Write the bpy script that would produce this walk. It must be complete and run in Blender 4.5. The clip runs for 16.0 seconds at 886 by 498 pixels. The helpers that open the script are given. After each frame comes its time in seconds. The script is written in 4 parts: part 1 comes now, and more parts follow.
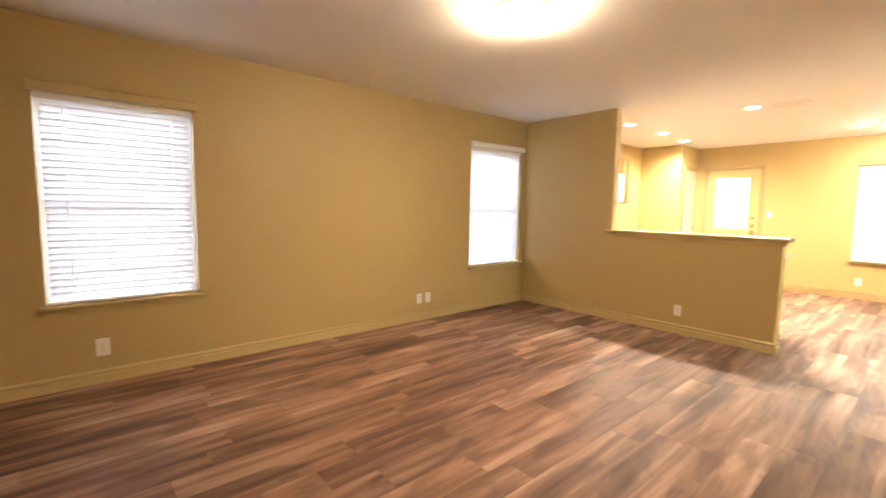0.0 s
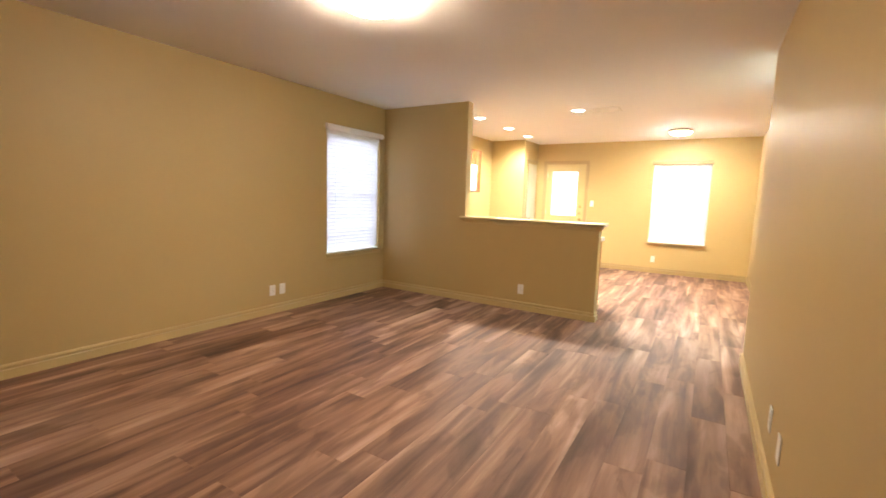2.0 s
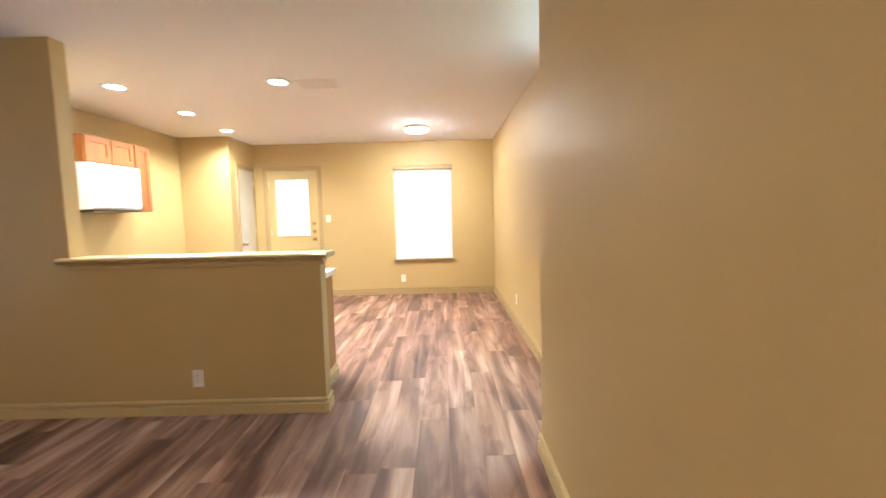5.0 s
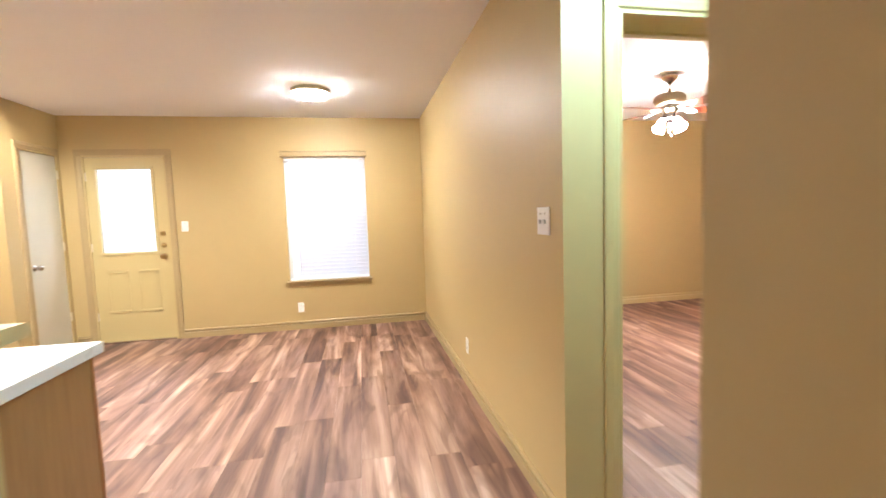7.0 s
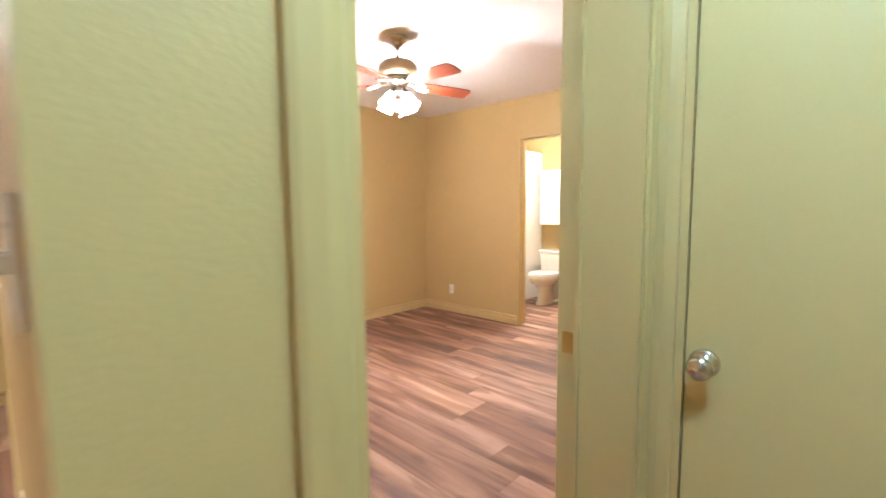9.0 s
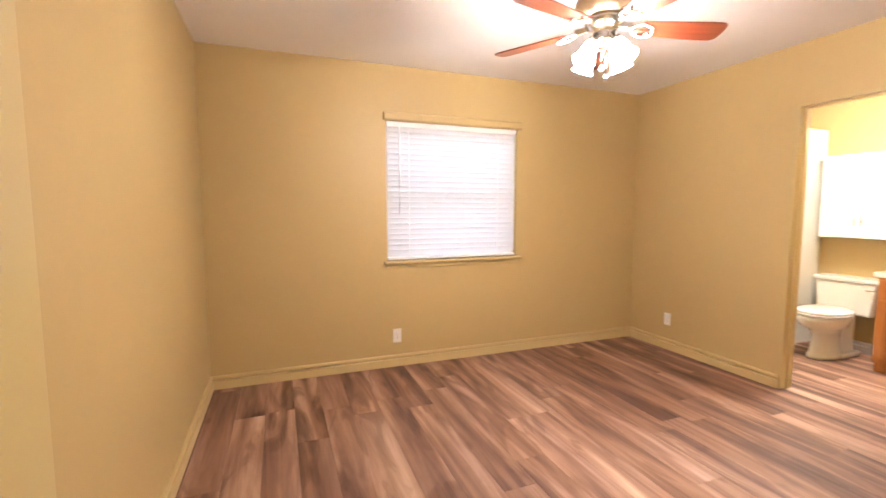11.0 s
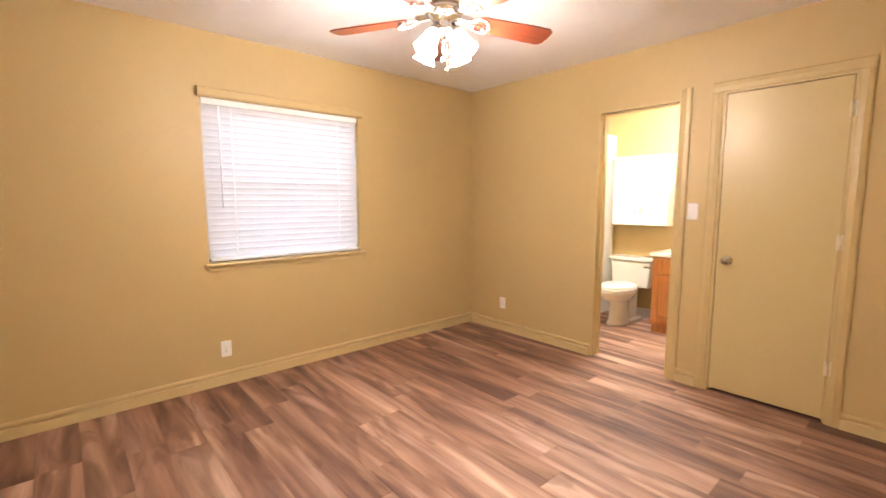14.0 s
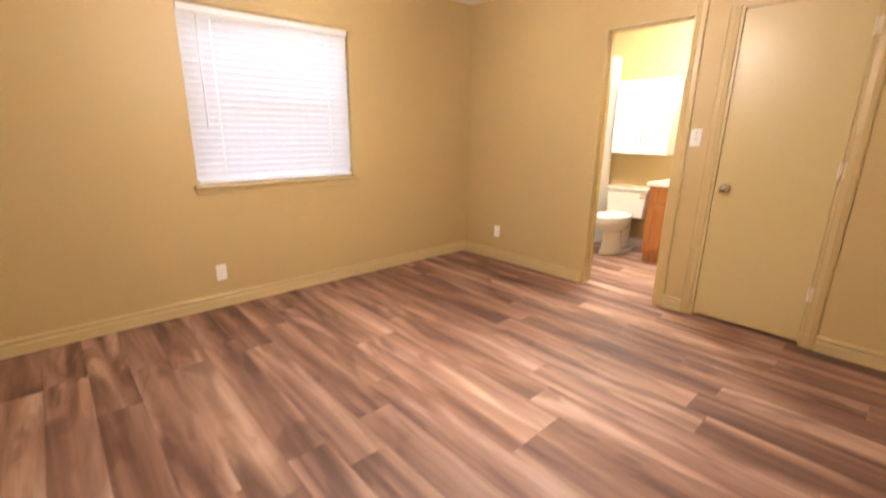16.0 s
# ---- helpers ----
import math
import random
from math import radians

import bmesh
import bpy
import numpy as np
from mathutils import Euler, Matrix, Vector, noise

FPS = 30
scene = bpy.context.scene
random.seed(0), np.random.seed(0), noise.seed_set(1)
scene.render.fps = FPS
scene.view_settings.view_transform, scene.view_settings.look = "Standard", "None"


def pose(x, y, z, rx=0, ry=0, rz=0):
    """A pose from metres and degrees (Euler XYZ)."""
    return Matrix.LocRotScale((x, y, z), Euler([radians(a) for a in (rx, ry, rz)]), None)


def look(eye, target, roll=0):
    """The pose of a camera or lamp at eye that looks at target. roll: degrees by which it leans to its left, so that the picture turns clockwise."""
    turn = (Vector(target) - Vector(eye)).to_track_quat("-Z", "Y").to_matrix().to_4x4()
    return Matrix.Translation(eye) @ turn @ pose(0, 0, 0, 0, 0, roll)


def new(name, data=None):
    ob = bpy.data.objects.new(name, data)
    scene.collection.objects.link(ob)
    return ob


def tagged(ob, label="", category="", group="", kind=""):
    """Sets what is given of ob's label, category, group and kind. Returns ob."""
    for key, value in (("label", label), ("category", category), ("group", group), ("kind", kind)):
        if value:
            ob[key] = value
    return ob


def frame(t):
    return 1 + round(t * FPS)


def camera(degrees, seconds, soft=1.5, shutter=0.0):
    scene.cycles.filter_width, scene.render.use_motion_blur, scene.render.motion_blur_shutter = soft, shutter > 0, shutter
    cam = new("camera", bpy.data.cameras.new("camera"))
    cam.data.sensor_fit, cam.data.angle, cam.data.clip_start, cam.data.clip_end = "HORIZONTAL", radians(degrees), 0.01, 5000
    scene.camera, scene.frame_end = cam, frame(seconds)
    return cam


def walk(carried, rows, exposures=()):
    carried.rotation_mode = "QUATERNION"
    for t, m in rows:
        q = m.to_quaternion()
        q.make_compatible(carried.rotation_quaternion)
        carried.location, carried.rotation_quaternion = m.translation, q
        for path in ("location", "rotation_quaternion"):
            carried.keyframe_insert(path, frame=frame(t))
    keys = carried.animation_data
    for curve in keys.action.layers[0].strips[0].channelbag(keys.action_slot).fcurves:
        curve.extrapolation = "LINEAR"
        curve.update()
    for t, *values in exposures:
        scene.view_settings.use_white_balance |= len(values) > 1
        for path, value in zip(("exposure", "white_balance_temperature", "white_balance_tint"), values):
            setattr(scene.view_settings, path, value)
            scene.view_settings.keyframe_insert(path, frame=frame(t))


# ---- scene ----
cam = camera(91.3, 16.0, 1.6, 0.5)
PATH = [
    (0, (-0.037, -0.177, 1.289), (-1.544, 1.124, 1.099), 0.9),
    (0.5, (-0.008, -0.165, 1.289), (-1.359, 1.296, 1.083), 1.8),
    (1, (0.015, -0.136, 1.292), (-1.174, 1.455, 1.061), 2.0),
    (1.5, (0.009, -0.134, 1.3), (-1.078, 1.528, 1.061), 1.7),
    (2, (0.004, -0.116, 1.29), (-1.031, 1.579, 1.054), 1.8),
    (2.5, (-0.027, -0.069, 1.279), (-0.814, 1.752, 1.02), -0.3),
    (3, (-0.058, 0.196, 1.262), (-0.633, 2.094, 1.006), -0.6),
    (3.5, (-0.103, 0.525, 1.304), (-0.53, 2.469, 1.104), 0.7),
    (4, (-0.168, 0.926, 1.313), (-0.485, 2.896, 1.175), -0.1),
    (4.2, (-0.19, 1.103, 1.306), (-0.424, 3.084, 1.162), -0.9),
    (6.3, (-0.09, 3.007, 1.282), (0.046, 4.993, 1.084), 0.5),
    (6.5, (-0.087, 3.157, 1.276), (0.059, 5.139, 1.052), 1.0),
    (7, (-0.107, 3.6, 1.295), (0.26, 5.56, 1.137), -1.9),
    (7.5, (-0.052, 3.979, 1.277), (0.339, 5.935, 1.128), -0.8),
    (8, (0.112, 4.315, 1.287), (0.808, 6.184, 1.144), -0.7),
    (8.2, (0.22, 4.44, 1.275), (1.230, 6.160, 1.139), -0.2),
    (10.3, (1.072, 5.175, 1.314), (2.115, 6.87, 1.111), -1.5),
    (10.5, (1.093, 5.251, 1.312), (2.05, 6.995, 1.107), -1.5),
    (11, (1.207, 5.402, 1.314), (1.91, 7.266, 1.134), -0.0),
    (11.5, (1.221, 5.51, 1.32), (1.84, 7.399, 1.096), 0.0),
    (12, (1.217, 5.594, 1.336), (1.962, 7.44, 1.139), -0.1),
    (12.5, (1.229, 5.612, 1.34), (2.163, 7.367, 1.129), -0.2),
    (13, (1.247, 5.594, 1.34), (2.322, 7.267, 1.125), 0.2),
    (13.5, (1.26, 5.572, 1.336), (2.46, 7.156, 1.112), 0.3),
    (14, (1.276, 5.547, 1.333), (2.588, 7.04, 1.109), -0.0),
    (14.5, (1.288, 5.528, 1.329), (2.697, 6.928, 1.1), -0.1),
    (15, (1.295, 5.52, 1.325), (2.737, 6.886, 1.097), 0.0),
    (15.5, (1.295, 5.538, 1.325), (2.691, 6.945, 1.063), 0.5),
    (16, (1.28, 5.576, 1.283), (2.578, 7.001, 0.753), 0.8),
]
GAP = [
    (8.7, (0.49, 4.68, 1.29), (1.83, 6.16, 1.12), -0.3),
    (9.3, (0.75, 4.83, 1.30), (2.24, 6.15, 1.11), -0.6),
    (9.8, (0.93, 4.99, 1.31), (2.25, 6.48, 1.11), -1.1),
]
walk(cam, [(t, look(eye, target, roll)) for t, eye, target, roll in sorted(PATH + GAP)], [(0.0, 0.68, 7400, 10), (1.5, 0.46, 7000, 10), (3.0, 0.26, 6300, 10), (4.2, 0.18, 6050, 10), (6.3, -0.18, 5850, 10), (7.0, -0.18, 5800, 10), (8.2, -0.37, 5800, 10), (10.3, -0.44, 6250, 10), (16.0, -0.48, 6250, 10)])

# ---- light ----
world = bpy.data.worlds.new("daylight")
scene.world = world
world.use_nodes = True
wt = world.node_tree
sky = wt.nodes.new("ShaderNodeTexSky")
sky.sky_type = "NISHITA"
sky.sun_disc = False
sky.sun_elevation = radians(50)
sky.sun_rotation = radians(200)
wt.links.new(sky.outputs[0], wt.nodes["Background"].inputs[0])
wt.nodes["Background"].inputs[1].default_value = 0.15

WARM = (1.0, 0.79, 0.58)
BULB = (1.0, 0.845, 0.74)
WHITER = (1.0, 0.90, 0.78)
SOFT = (1.0, 0.93, 0.80)
COOL = (0.61, 0.99, 1.18)
P_LIVING, P_DINING, P_CAN, P_FAN, P_ALCOVE, P_BATH, P_SKY = 49, 86, 152, 168, 46, 118, 7.0


# ---- materials ----
def nodes(name):
    m = bpy.data.materials.new(name)
    m.use_nodes = True
    return m, m.node_tree, m.node_tree.nodes["Principled BSDF"]


def node(nt, kind, **values):
    n = nt.nodes.new(kind)
    for k, v in values.items():
        n.inputs[k].default_value = v
    return n


def mix(nt, a, b, fac, blend="MIX"):
    n = nt.nodes.new("ShaderNodeMix")
    n.data_type, n.blend_type = "RGBA", blend
    for sock, v in ((n.inputs[0], fac), (n.inputs[6], a), (n.inputs[7], b)):
        if isinstance(v, bpy.types.NodeSocket):
            nt.links.new(v, sock)
        else:
            sock.default_value = v if isinstance(v, (int, float)) else (*v, 1)
    return n.outputs[2]


def ramp(nt, src, stops):
    n = nt.nodes.new("ShaderNodeValToRGB")
    e = n.color_ramp.elements
    while len(e) < len(stops):
        e.new(0.5)
    for el, (p, c) in zip(e, stops):
        el.position, el.color = p, ((*c, 1) if not isinstance(c, float) else (c, c, c, 1))
    nt.links.new(src, n.inputs[0])
    return n.outputs[0]


def plain(name, colour, rough=0.5, metal=0.0, grain=0.06, scale=30.0, bump=0.0, bscale=200.0, coat=0.0):
    """A painted or moulded surface with faint mottling at two scales and a fine relief."""
    m, nt, p = nodes(name)
    tc = nt.nodes.new("ShaderNodeTexCoord")
    n1 = node(nt, "ShaderNodeTexNoise", Scale=scale, Detail=4.0)
    n2 = node(nt, "ShaderNodeTexNoise", Scale=scale * 0.08, Detail=3.0)
    for n in (n1, n2):
        nt.links.new(tc.outputs["Object"], n.inputs["Vector"])
    dark = tuple(c * (1 - grain) for c in colour)
    lite = tuple(min(1, c * (1 + grain)) for c in colour)
    c1 = mix(nt, dark, lite, n1.outputs[0])
    c2 = mix(nt, dark, lite, n2.outputs[0])
    nt.links.new(mix(nt, c1, c2, 0.5), p.inputs["Base Color"])
    r = nt.nodes.new("ShaderNodeMapRange")
    r.inputs[3].default_value, r.inputs[4].default_value = max(0, rough - 0.08), min(1, rough + 0.08)
    nt.links.new(n2.outputs[0], r.inputs[0])
    nt.links.new(r.outputs[0], p.inputs["Roughness"])
    p.inputs["Metallic"].default_value = metal
    p.inputs["Coat Weight"].default_value = coat
    if bump:
        b = node(nt, "ShaderNodeBump", Strength=bump, Distance=0.002)
        nb = node(nt, "ShaderNodeTexNoise", Scale=bscale, Detail=2.0)
        nt.links.new(tc.outputs["Object"], nb.inputs["Vector"])
        nt.links.new(nb.outputs[0], b.inputs["Height"])
        nt.links.new(b.outputs[0], p.inputs["Normal"])
    return m


def glow(name, colour, strength):
    m, nt, p = nodes(name)
    p.inputs["Base Color"].default_value = (0.8, 0.8, 0.8, 1)
    p.inputs["Emission Color"].default_value = (*colour, 1)
    p.inputs["Emission Strength"].default_value = strength
    return m


def plank_material(name, island):
    """Vinyl plank: long walnut and ash streaks, each plank with its own tone."""
    m, nt, p = nodes(name)
    geo = nt.nodes.new("ShaderNodeNewGeometry")
    info = nt.nodes.new("ShaderNodeObjectInfo")
    rnd = geo.outputs["Random Per Island"] if island else info.outputs["Random"]
    off = nt.nodes.new("ShaderNodeVectorMath")
    off.operation = "SCALE"
    off.inputs[0].default_value = (37.0, 91.0, 13.0)
    nt.links.new(rnd, off.inputs["Scale"])
    add = nt.nodes.new("ShaderNodeVectorMath")
    nt.links.new(geo.outputs["Position"], add.inputs[0])
    nt.links.new(off.outputs[0], add.inputs[1])

    def streak(sx, sy, detail, rough, distort):
        mp = nt.nodes.new("ShaderNodeMapping")
        mp.inputs["Scale"].default_value = (sx, sy, 1)
        nt.links.new(add.outputs[0], mp.inputs[0])
        n = node(nt, "ShaderNodeTexNoise", Scale=1.0, Detail=detail, Roughness=rough, Distortion=distort)
        nt.links.new(mp.outputs[0], n.inputs["Vector"])
        return n.outputs[0]

    broad = streak(7.0, 0.62, 4.0, 0.5, 0.8)
    hue = streak(4.0, 0.8, 2.0, 0.5, 0.6)
    blotch = streak(6.0, 1.5, 3.0, 0.5, 0.9)
    fine = streak(34, 1.8, 4.0, 0.55, 0.5)
    pores = streak(240, 10, 2.0, 0.5, 0.0)
    base = ramp(nt, broad, [(0.30, (0.088, 0.044, 0.032)), (0.40, (0.150, 0.080, 0.057)), (0.48, (0.225, 0.128, 0.091)), (0.57, (0.300, 0.186, 0.136)), (0.70, (0.44, 0.310, 0.242))])
    vein = ramp(nt, fine, [(0.32, (0.66, 0.62, 0.60)), (0.44, (0.98, 0.98, 0.98)), (0.60, (1.02, 1.02, 1.02)), (0.72, (1.25, 1.24, 1.24))])
    c = mix(nt, base, vein, 0.45, "MULTIPLY")
    patch = ramp(nt, blotch, [(0.32, (0.50, 0.43, 0.39)), (0.43, (0.72, 0.66, 0.63)), (0.47, (0.96, 0.94, 0.92)), (0.70, (1.18, 1.18, 1.18))])
    c = mix(nt, c, patch, 0.85, "MULTIPLY")
    c = mix(nt, c, ramp(nt, hue, [(0.36, (0.90, 0.88, 0.95)), (0.48, (1.0, 1.0, 1.0)), (0.62, (1.12, 1.12, 1.08))]), 0.8, "MULTIPLY")
    tone = ramp(nt, rnd, [(0.0, (0.76, 0.69, 0.66)), (0.3, (0.95, 0.90, 0.86)), (0.7, (1.08, 1.05, 1.02)), (1.0, (1.25, 1.25, 1.25))])
    c = mix(nt, c, tone, 1.0, "MULTIPLY")
    pore = ramp(nt, pores, [(0.30, (0.72, 0.70, 0.68)), (0.45, (1.0, 1.0, 1.0))])
    c = mix(nt, c, pore, 0.3, "MULTIPLY")
    nt.links.new(c, p.inputs["Base Color"])
    rr = ramp(nt, fine, [(0.3, 0.60), (0.7, 0.50)])
    nt.links.new(rr, p.inputs["Roughness"])
    b = node(nt, "ShaderNodeBump", Strength=0.12, Distance=0.001)
    nt.links.new(fine, b.inputs["Height"])
    nt.links.new(b.outputs[0], p.inputs["Normal"])
    return m


def wood_material(name, dark, lite, axis, rough=0.38):
    m, nt, p = nodes(name)
    tc = nt.nodes.new("ShaderNodeTexCoord")
    mp = nt.nodes.new("ShaderNodeMapping")
    s = [60, 60, 60]
    s[axis] = 3
    mp.inputs["Scale"].default_value = s
    nt.links.new(tc.outputs["Object"], mp.inputs[0])
    n = node(nt, "ShaderNodeTexNoise", Scale=1.0, Detail=5.0, Roughness=0.6, Distortion=0.6)
    nt.links.new(mp.outputs[0], n.inputs["Vector"])
    nt.links.new(ramp(nt, n.outputs[0], [(0.3, dark), (0.7, lite)]), p.inputs["Base Color"])
    p.inputs["Roughness"].default_value = rough
    p.inputs["Coat Weight"].default_value = 0.2
    return m


def slat_material(name):
    """White faux-wood slats through which some daylight passes."""
    m, nt, p = nodes(name)
    tc = nt.nodes.new("ShaderNodeTexCoord")
    n = node(nt, "ShaderNodeTexNoise", Scale=14.0, Detail=3.0)
    nt.links.new(tc.outputs["Object"], n.inputs["Vector"])
    nt.links.new(mix(nt, (0.79, 0.79, 0.80), (0.87, 0.87, 0.88), n.outputs[0]), p.inputs["Base Color"])
    p.inputs["Roughness"].default_value = 0.45
    tr = nt.nodes.new("ShaderNodeBsdfTranslucent")
    tr.inputs[0].default_value = (0.90, 0.90, 0.94, 1)
    ms = nt.nodes.new("ShaderNodeMixShader")
    ms.inputs[0].default_value = 0.34
    nt.links.new(p.outputs[0], ms.inputs[1])
    nt.links.new(tr.outputs[0], ms.inputs[2])
    nt.links.new(ms.outputs[0], nt.nodes["Material Output"].inputs[0])
    return m


def glass_material(name):
    m, nt, p = nodes(name)
    p.inputs["Base Color"].default_value = (1, 1, 1, 1)
    p.inputs["Roughness"].default_value = 0.0
    p.inputs["Transmission Weight"].default_value = 1.0
    p.inputs["IOR"].default_value = 1.01
    return m


PAINT = plain("khaki_wall_paint", (0.50, 0.375, 0.169), 0.5, grain=0.04, scale=6, bump=0.25, bscale=160)
CEIL = plain("white_ceiling_paint", (0.85, 0.845, 0.86), 0.8, grain=0.02, scale=5, bump=0.5, bscale=110)
TRIM = plain("khaki_trim_paint", (0.57, 0.45, 0.22), 0.36, grain=0.04, scale=12, bump=0.05)
CASP = plain("khaki_casing_paint", (0.515, 0.395, 0.183), 0.4, grain=0.04, scale=12, bump=0.05)
# Browner, darker tone than TRIM, for the pantry, back door and dining trim.
DTRIM = plain("darker_brown_trim", (0.41, 0.305, 0.145), 0.4, grain=0.05, scale=12, bump=0.05)
DOORP = plain("khaki_door_paint", (0.54, 0.43, 0.20), 0.38, grain=0.03, scale=8, bump=0.06)
WHITE = plain("white_plastic", (0.82, 0.81, 0.78), 0.35, grain=0.02, scale=40)
VINYL = plain("white_vinyl", (0.85, 0.85, 0.85), 0.4, grain=0.02)
LAMIN = plain("white_laminate", (0.80, 0.79, 0.76), 0.3, grain=0.03, scale=90)
PORC = plain("white_porcelain", (0.82, 0.80, 0.74), 0.12, grain=0.01, coat=0.4)
DARK = plain("dark_gap", (0.03, 0.025, 0.02), 0.7)
NICKEL = plain("brushed_nickel", (0.62, 0.60, 0.57), 0.22, metal=1.0, grain=0.08, scale=150)
BRASS = plain("aged_brass", (0.48, 0.33, 0.14), 0.3, metal=1.0, grain=0.1, scale=120)
HINGE = plain("painted_hinge", (0.68, 0.60, 0.42), 0.3, grain=0.1, scale=80)
OAK = wood_material("honey_oak", (0.25, 0.088, 0.020), (0.41, 0.165, 0.042), 2)
DEEPOAK = wood_material("deep_honey_oak", (0.20, 0.062, 0.012), (0.33, 0.115, 0.024), 2, 0.5)
PANEL = wood_material("brown_oak_panel", (0.29, 0.148, 0.050), (0.39, 0.215, 0.078), 2, 0.45)
CHERRY = wood_material("cherry_blade", (0.095, 0.020, 0.010), (0.19, 0.042, 0.017), 0, 0.3)
SLAT = slat_material("blind_slat")
GLASS = glass_material("window_glass")
LATEX = plain("grey_subfloor", (0.05, 0.04, 0.03), 0.8)
PLANK = plank_material("vinyl_plank", False)
PLANKS = plank_material("vinyl_plank_joined", True)


# ---- building helpers ----
def finish(name, bm, material, smooth=0):
    bmesh.ops.recalc_face_normals(bm, faces=bm.faces)
    me = bpy.data.meshes.new(name)
    bm.to_mesh(me)
    bm.free()
    me.materials.append(material)
    if smooth:
        me.shade_smooth()
    return me


def part(name, bm, material, parent=None, label="", smooth=0):
    ob = new(name, finish(name, bm, material, smooth))
    if parent:
        ob.parent = parent
        ob.matrix_parent_inverse = parent.matrix_basis.inverted()
    if label:
        tagged(ob, label)
    return ob


def thing(name, at, label, category, group="", kind=""):
    ob = new(name)
    ob.location = at
    ob.empty_display_size = 0.1
    return tagged(ob, label, category, group, kind)


def box(x0, y0, z0, x1, y1, z1, bevel=0.0, bm=None):
    b = bmesh.new()
    bmesh.ops.create_cube(b, size=1)
    for v in b.verts:
        v.co = Vector(((x0 + x1) / 2 + v.co.x * (x1 - x0), (y0 + y1) / 2 + v.co.y * (y1 - y0), (z0 + z1) / 2 + v.co.z * (z1 - z0)))
    if bevel:
        bmesh.ops.bevel(b, geom=b.edges[:], offset=bevel, segments=2, affect="EDGES", profile=0.6)
    return join(bm, b)


def join(bm, b):
    if bm is None:
        return b
    me = bpy.data.meshes.new("tmp")
    b.to_mesh(me)
    b.free()
    bm.from_mesh(me)
    bpy.data.meshes.remove(me)
    return bm


def profile(pts, origin, u, v, along, length, bm=None):
    """A closed outline in the plane of u and v, swept along a line."""
    b = bmesh.new()
    o, u, v, w = Vector(origin), Vector(u), Vector(v), Vector(along)
    a = [b.verts.new(o + u * p + v * q) for p, q in pts]
    c = [b.verts.new(o + u * p + v * q + w * length) for p, q in pts]
    b.faces.new(a)
    b.faces.new(c[::-1])
    n = len(pts)
    for i in range(n):
        b.faces.new((a[i], a[(i + 1) % n], c[(i + 1) % n], c[i]))
    return join(bm, b)


def lathe(pts, m=None, seg=24, bm=None, close=True):
    """Radius and height pairs turned round the local z axis, set by the pose m."""
    b = bmesh.new()
    m = m or Matrix()
    rings = []
    for r, z in pts:
        if r < 1e-5:
            rings.append([b.verts.new(m @ Vector((0, 0, z)))])
        else:
            rings.append([b.verts.new(m @ Vector((r * math.cos(2 * math.pi * i / seg), r * math.sin(2 * math.pi * i / seg), z))) for i in range(seg)])
    for p, q in zip(rings, rings[1:]):
        for i in range(seg):
            j = (i + 1) % seg
            if len(p) == 1 and len(q) == 1:
                continue
            if len(p) == 1:
                b.faces.new((p[0], q[i], q[j]))
            elif len(q) == 1:
                b.faces.new((p[i], p[j], q[0]))
            else:
                b.faces.new((p[i], p[j], q[j], q[i]))
    if close:
        for r in (rings[0], rings[-1]):
            if len(r) > 1:
                b.faces.new(r)
    for f in b.faces:
        f.smooth = True
    return join(bm, b)


def rod(a, c, r, seg=10, bm=None):
    a, c = Vector(a), Vector(c)
    m = Matrix.Translation(a) @ (c - a).to_track_quat("Z", "Y").to_matrix().to_4x4()
    return lathe([(r, 0), (r, (c - a).length)], m, seg, bm)


def wall(name, axis, p0, p1, a0, a1, z0, z1, holes=(), material=None, label="", category="wall"):
    """A wall of thickness p0 to p1 across axis, running a0 to a1, with rectangular openings (a, b, low, high) cut through."""
    us = sorted({a0, a1, *[h[0] for h in holes], *[h[1] for h in holes]})
    zs = sorted({z0, z1, *[h[2] for h in holes], *[h[3] for h in holes]})
    solid = lambda i, k: 0 <= i < len(us) - 1 and 0 <= k < len(zs) - 1 and not any(
        h[0] - 1e-6 <= us[i] and us[i + 1] <= h[1] + 1e-6 and h[2] - 1e-6 <= zs[k] and zs[k + 1] <= h[3] + 1e-6 for h in holes)
    b = bmesh.new()
    cache = {}

    def vert(p, u, z):
        key = (round(p, 5), round(u, 5), round(z, 5))
        if key not in cache:
            cache[key] = b.verts.new((p, u, z) if axis == "x" else (u, p, z) if axis == "y" else (u, z, p))
        return cache[key]

    for i in range(len(us) - 1):
        for k in range(len(zs) - 1):
            if not solid(i, k):
                continue
            u0, u1, w0, w1 = us[i], us[i + 1], zs[k], zs[k + 1]
            for p in (p0, p1):
                b.faces.new([vert(p, u0, w0), vert(p, u1, w0), vert(p, u1, w1), vert(p, u0, w1)])
            for di, dk, (ua, wa), (ub, wb) in ((-1, 0, (u0, w0), (u0, w1)), (1, 0, (u1, w0), (u1, w1)), (0, -1, (u0, w0), (u1, w0)), (0, 1, (u0, w1), (u1, w1))):
                if not solid(i + di, k + dk):
                    b.faces.new([vert(p0, ua, wa), vert(p1, ua, wa), vert(p1, ub, wb), vert(p0, ub, wb)])
    return tagged(part(name, b, material or PAINT), label or "khaki painted drywall with orange-peel texture", category, kind="structure")


# ---- the plan ----
H = 2.46
XW, YN, YS, XE = -3.90, 8.88, -2.60, 0.335
XD, XBW, YA, YD, YB = 0.645, 0.70, 4.097, 5.13, 5.34
XBE, XBATH, YBS = 4.62, 6.22, 6.65
XAE = 1.76
T = 0.13

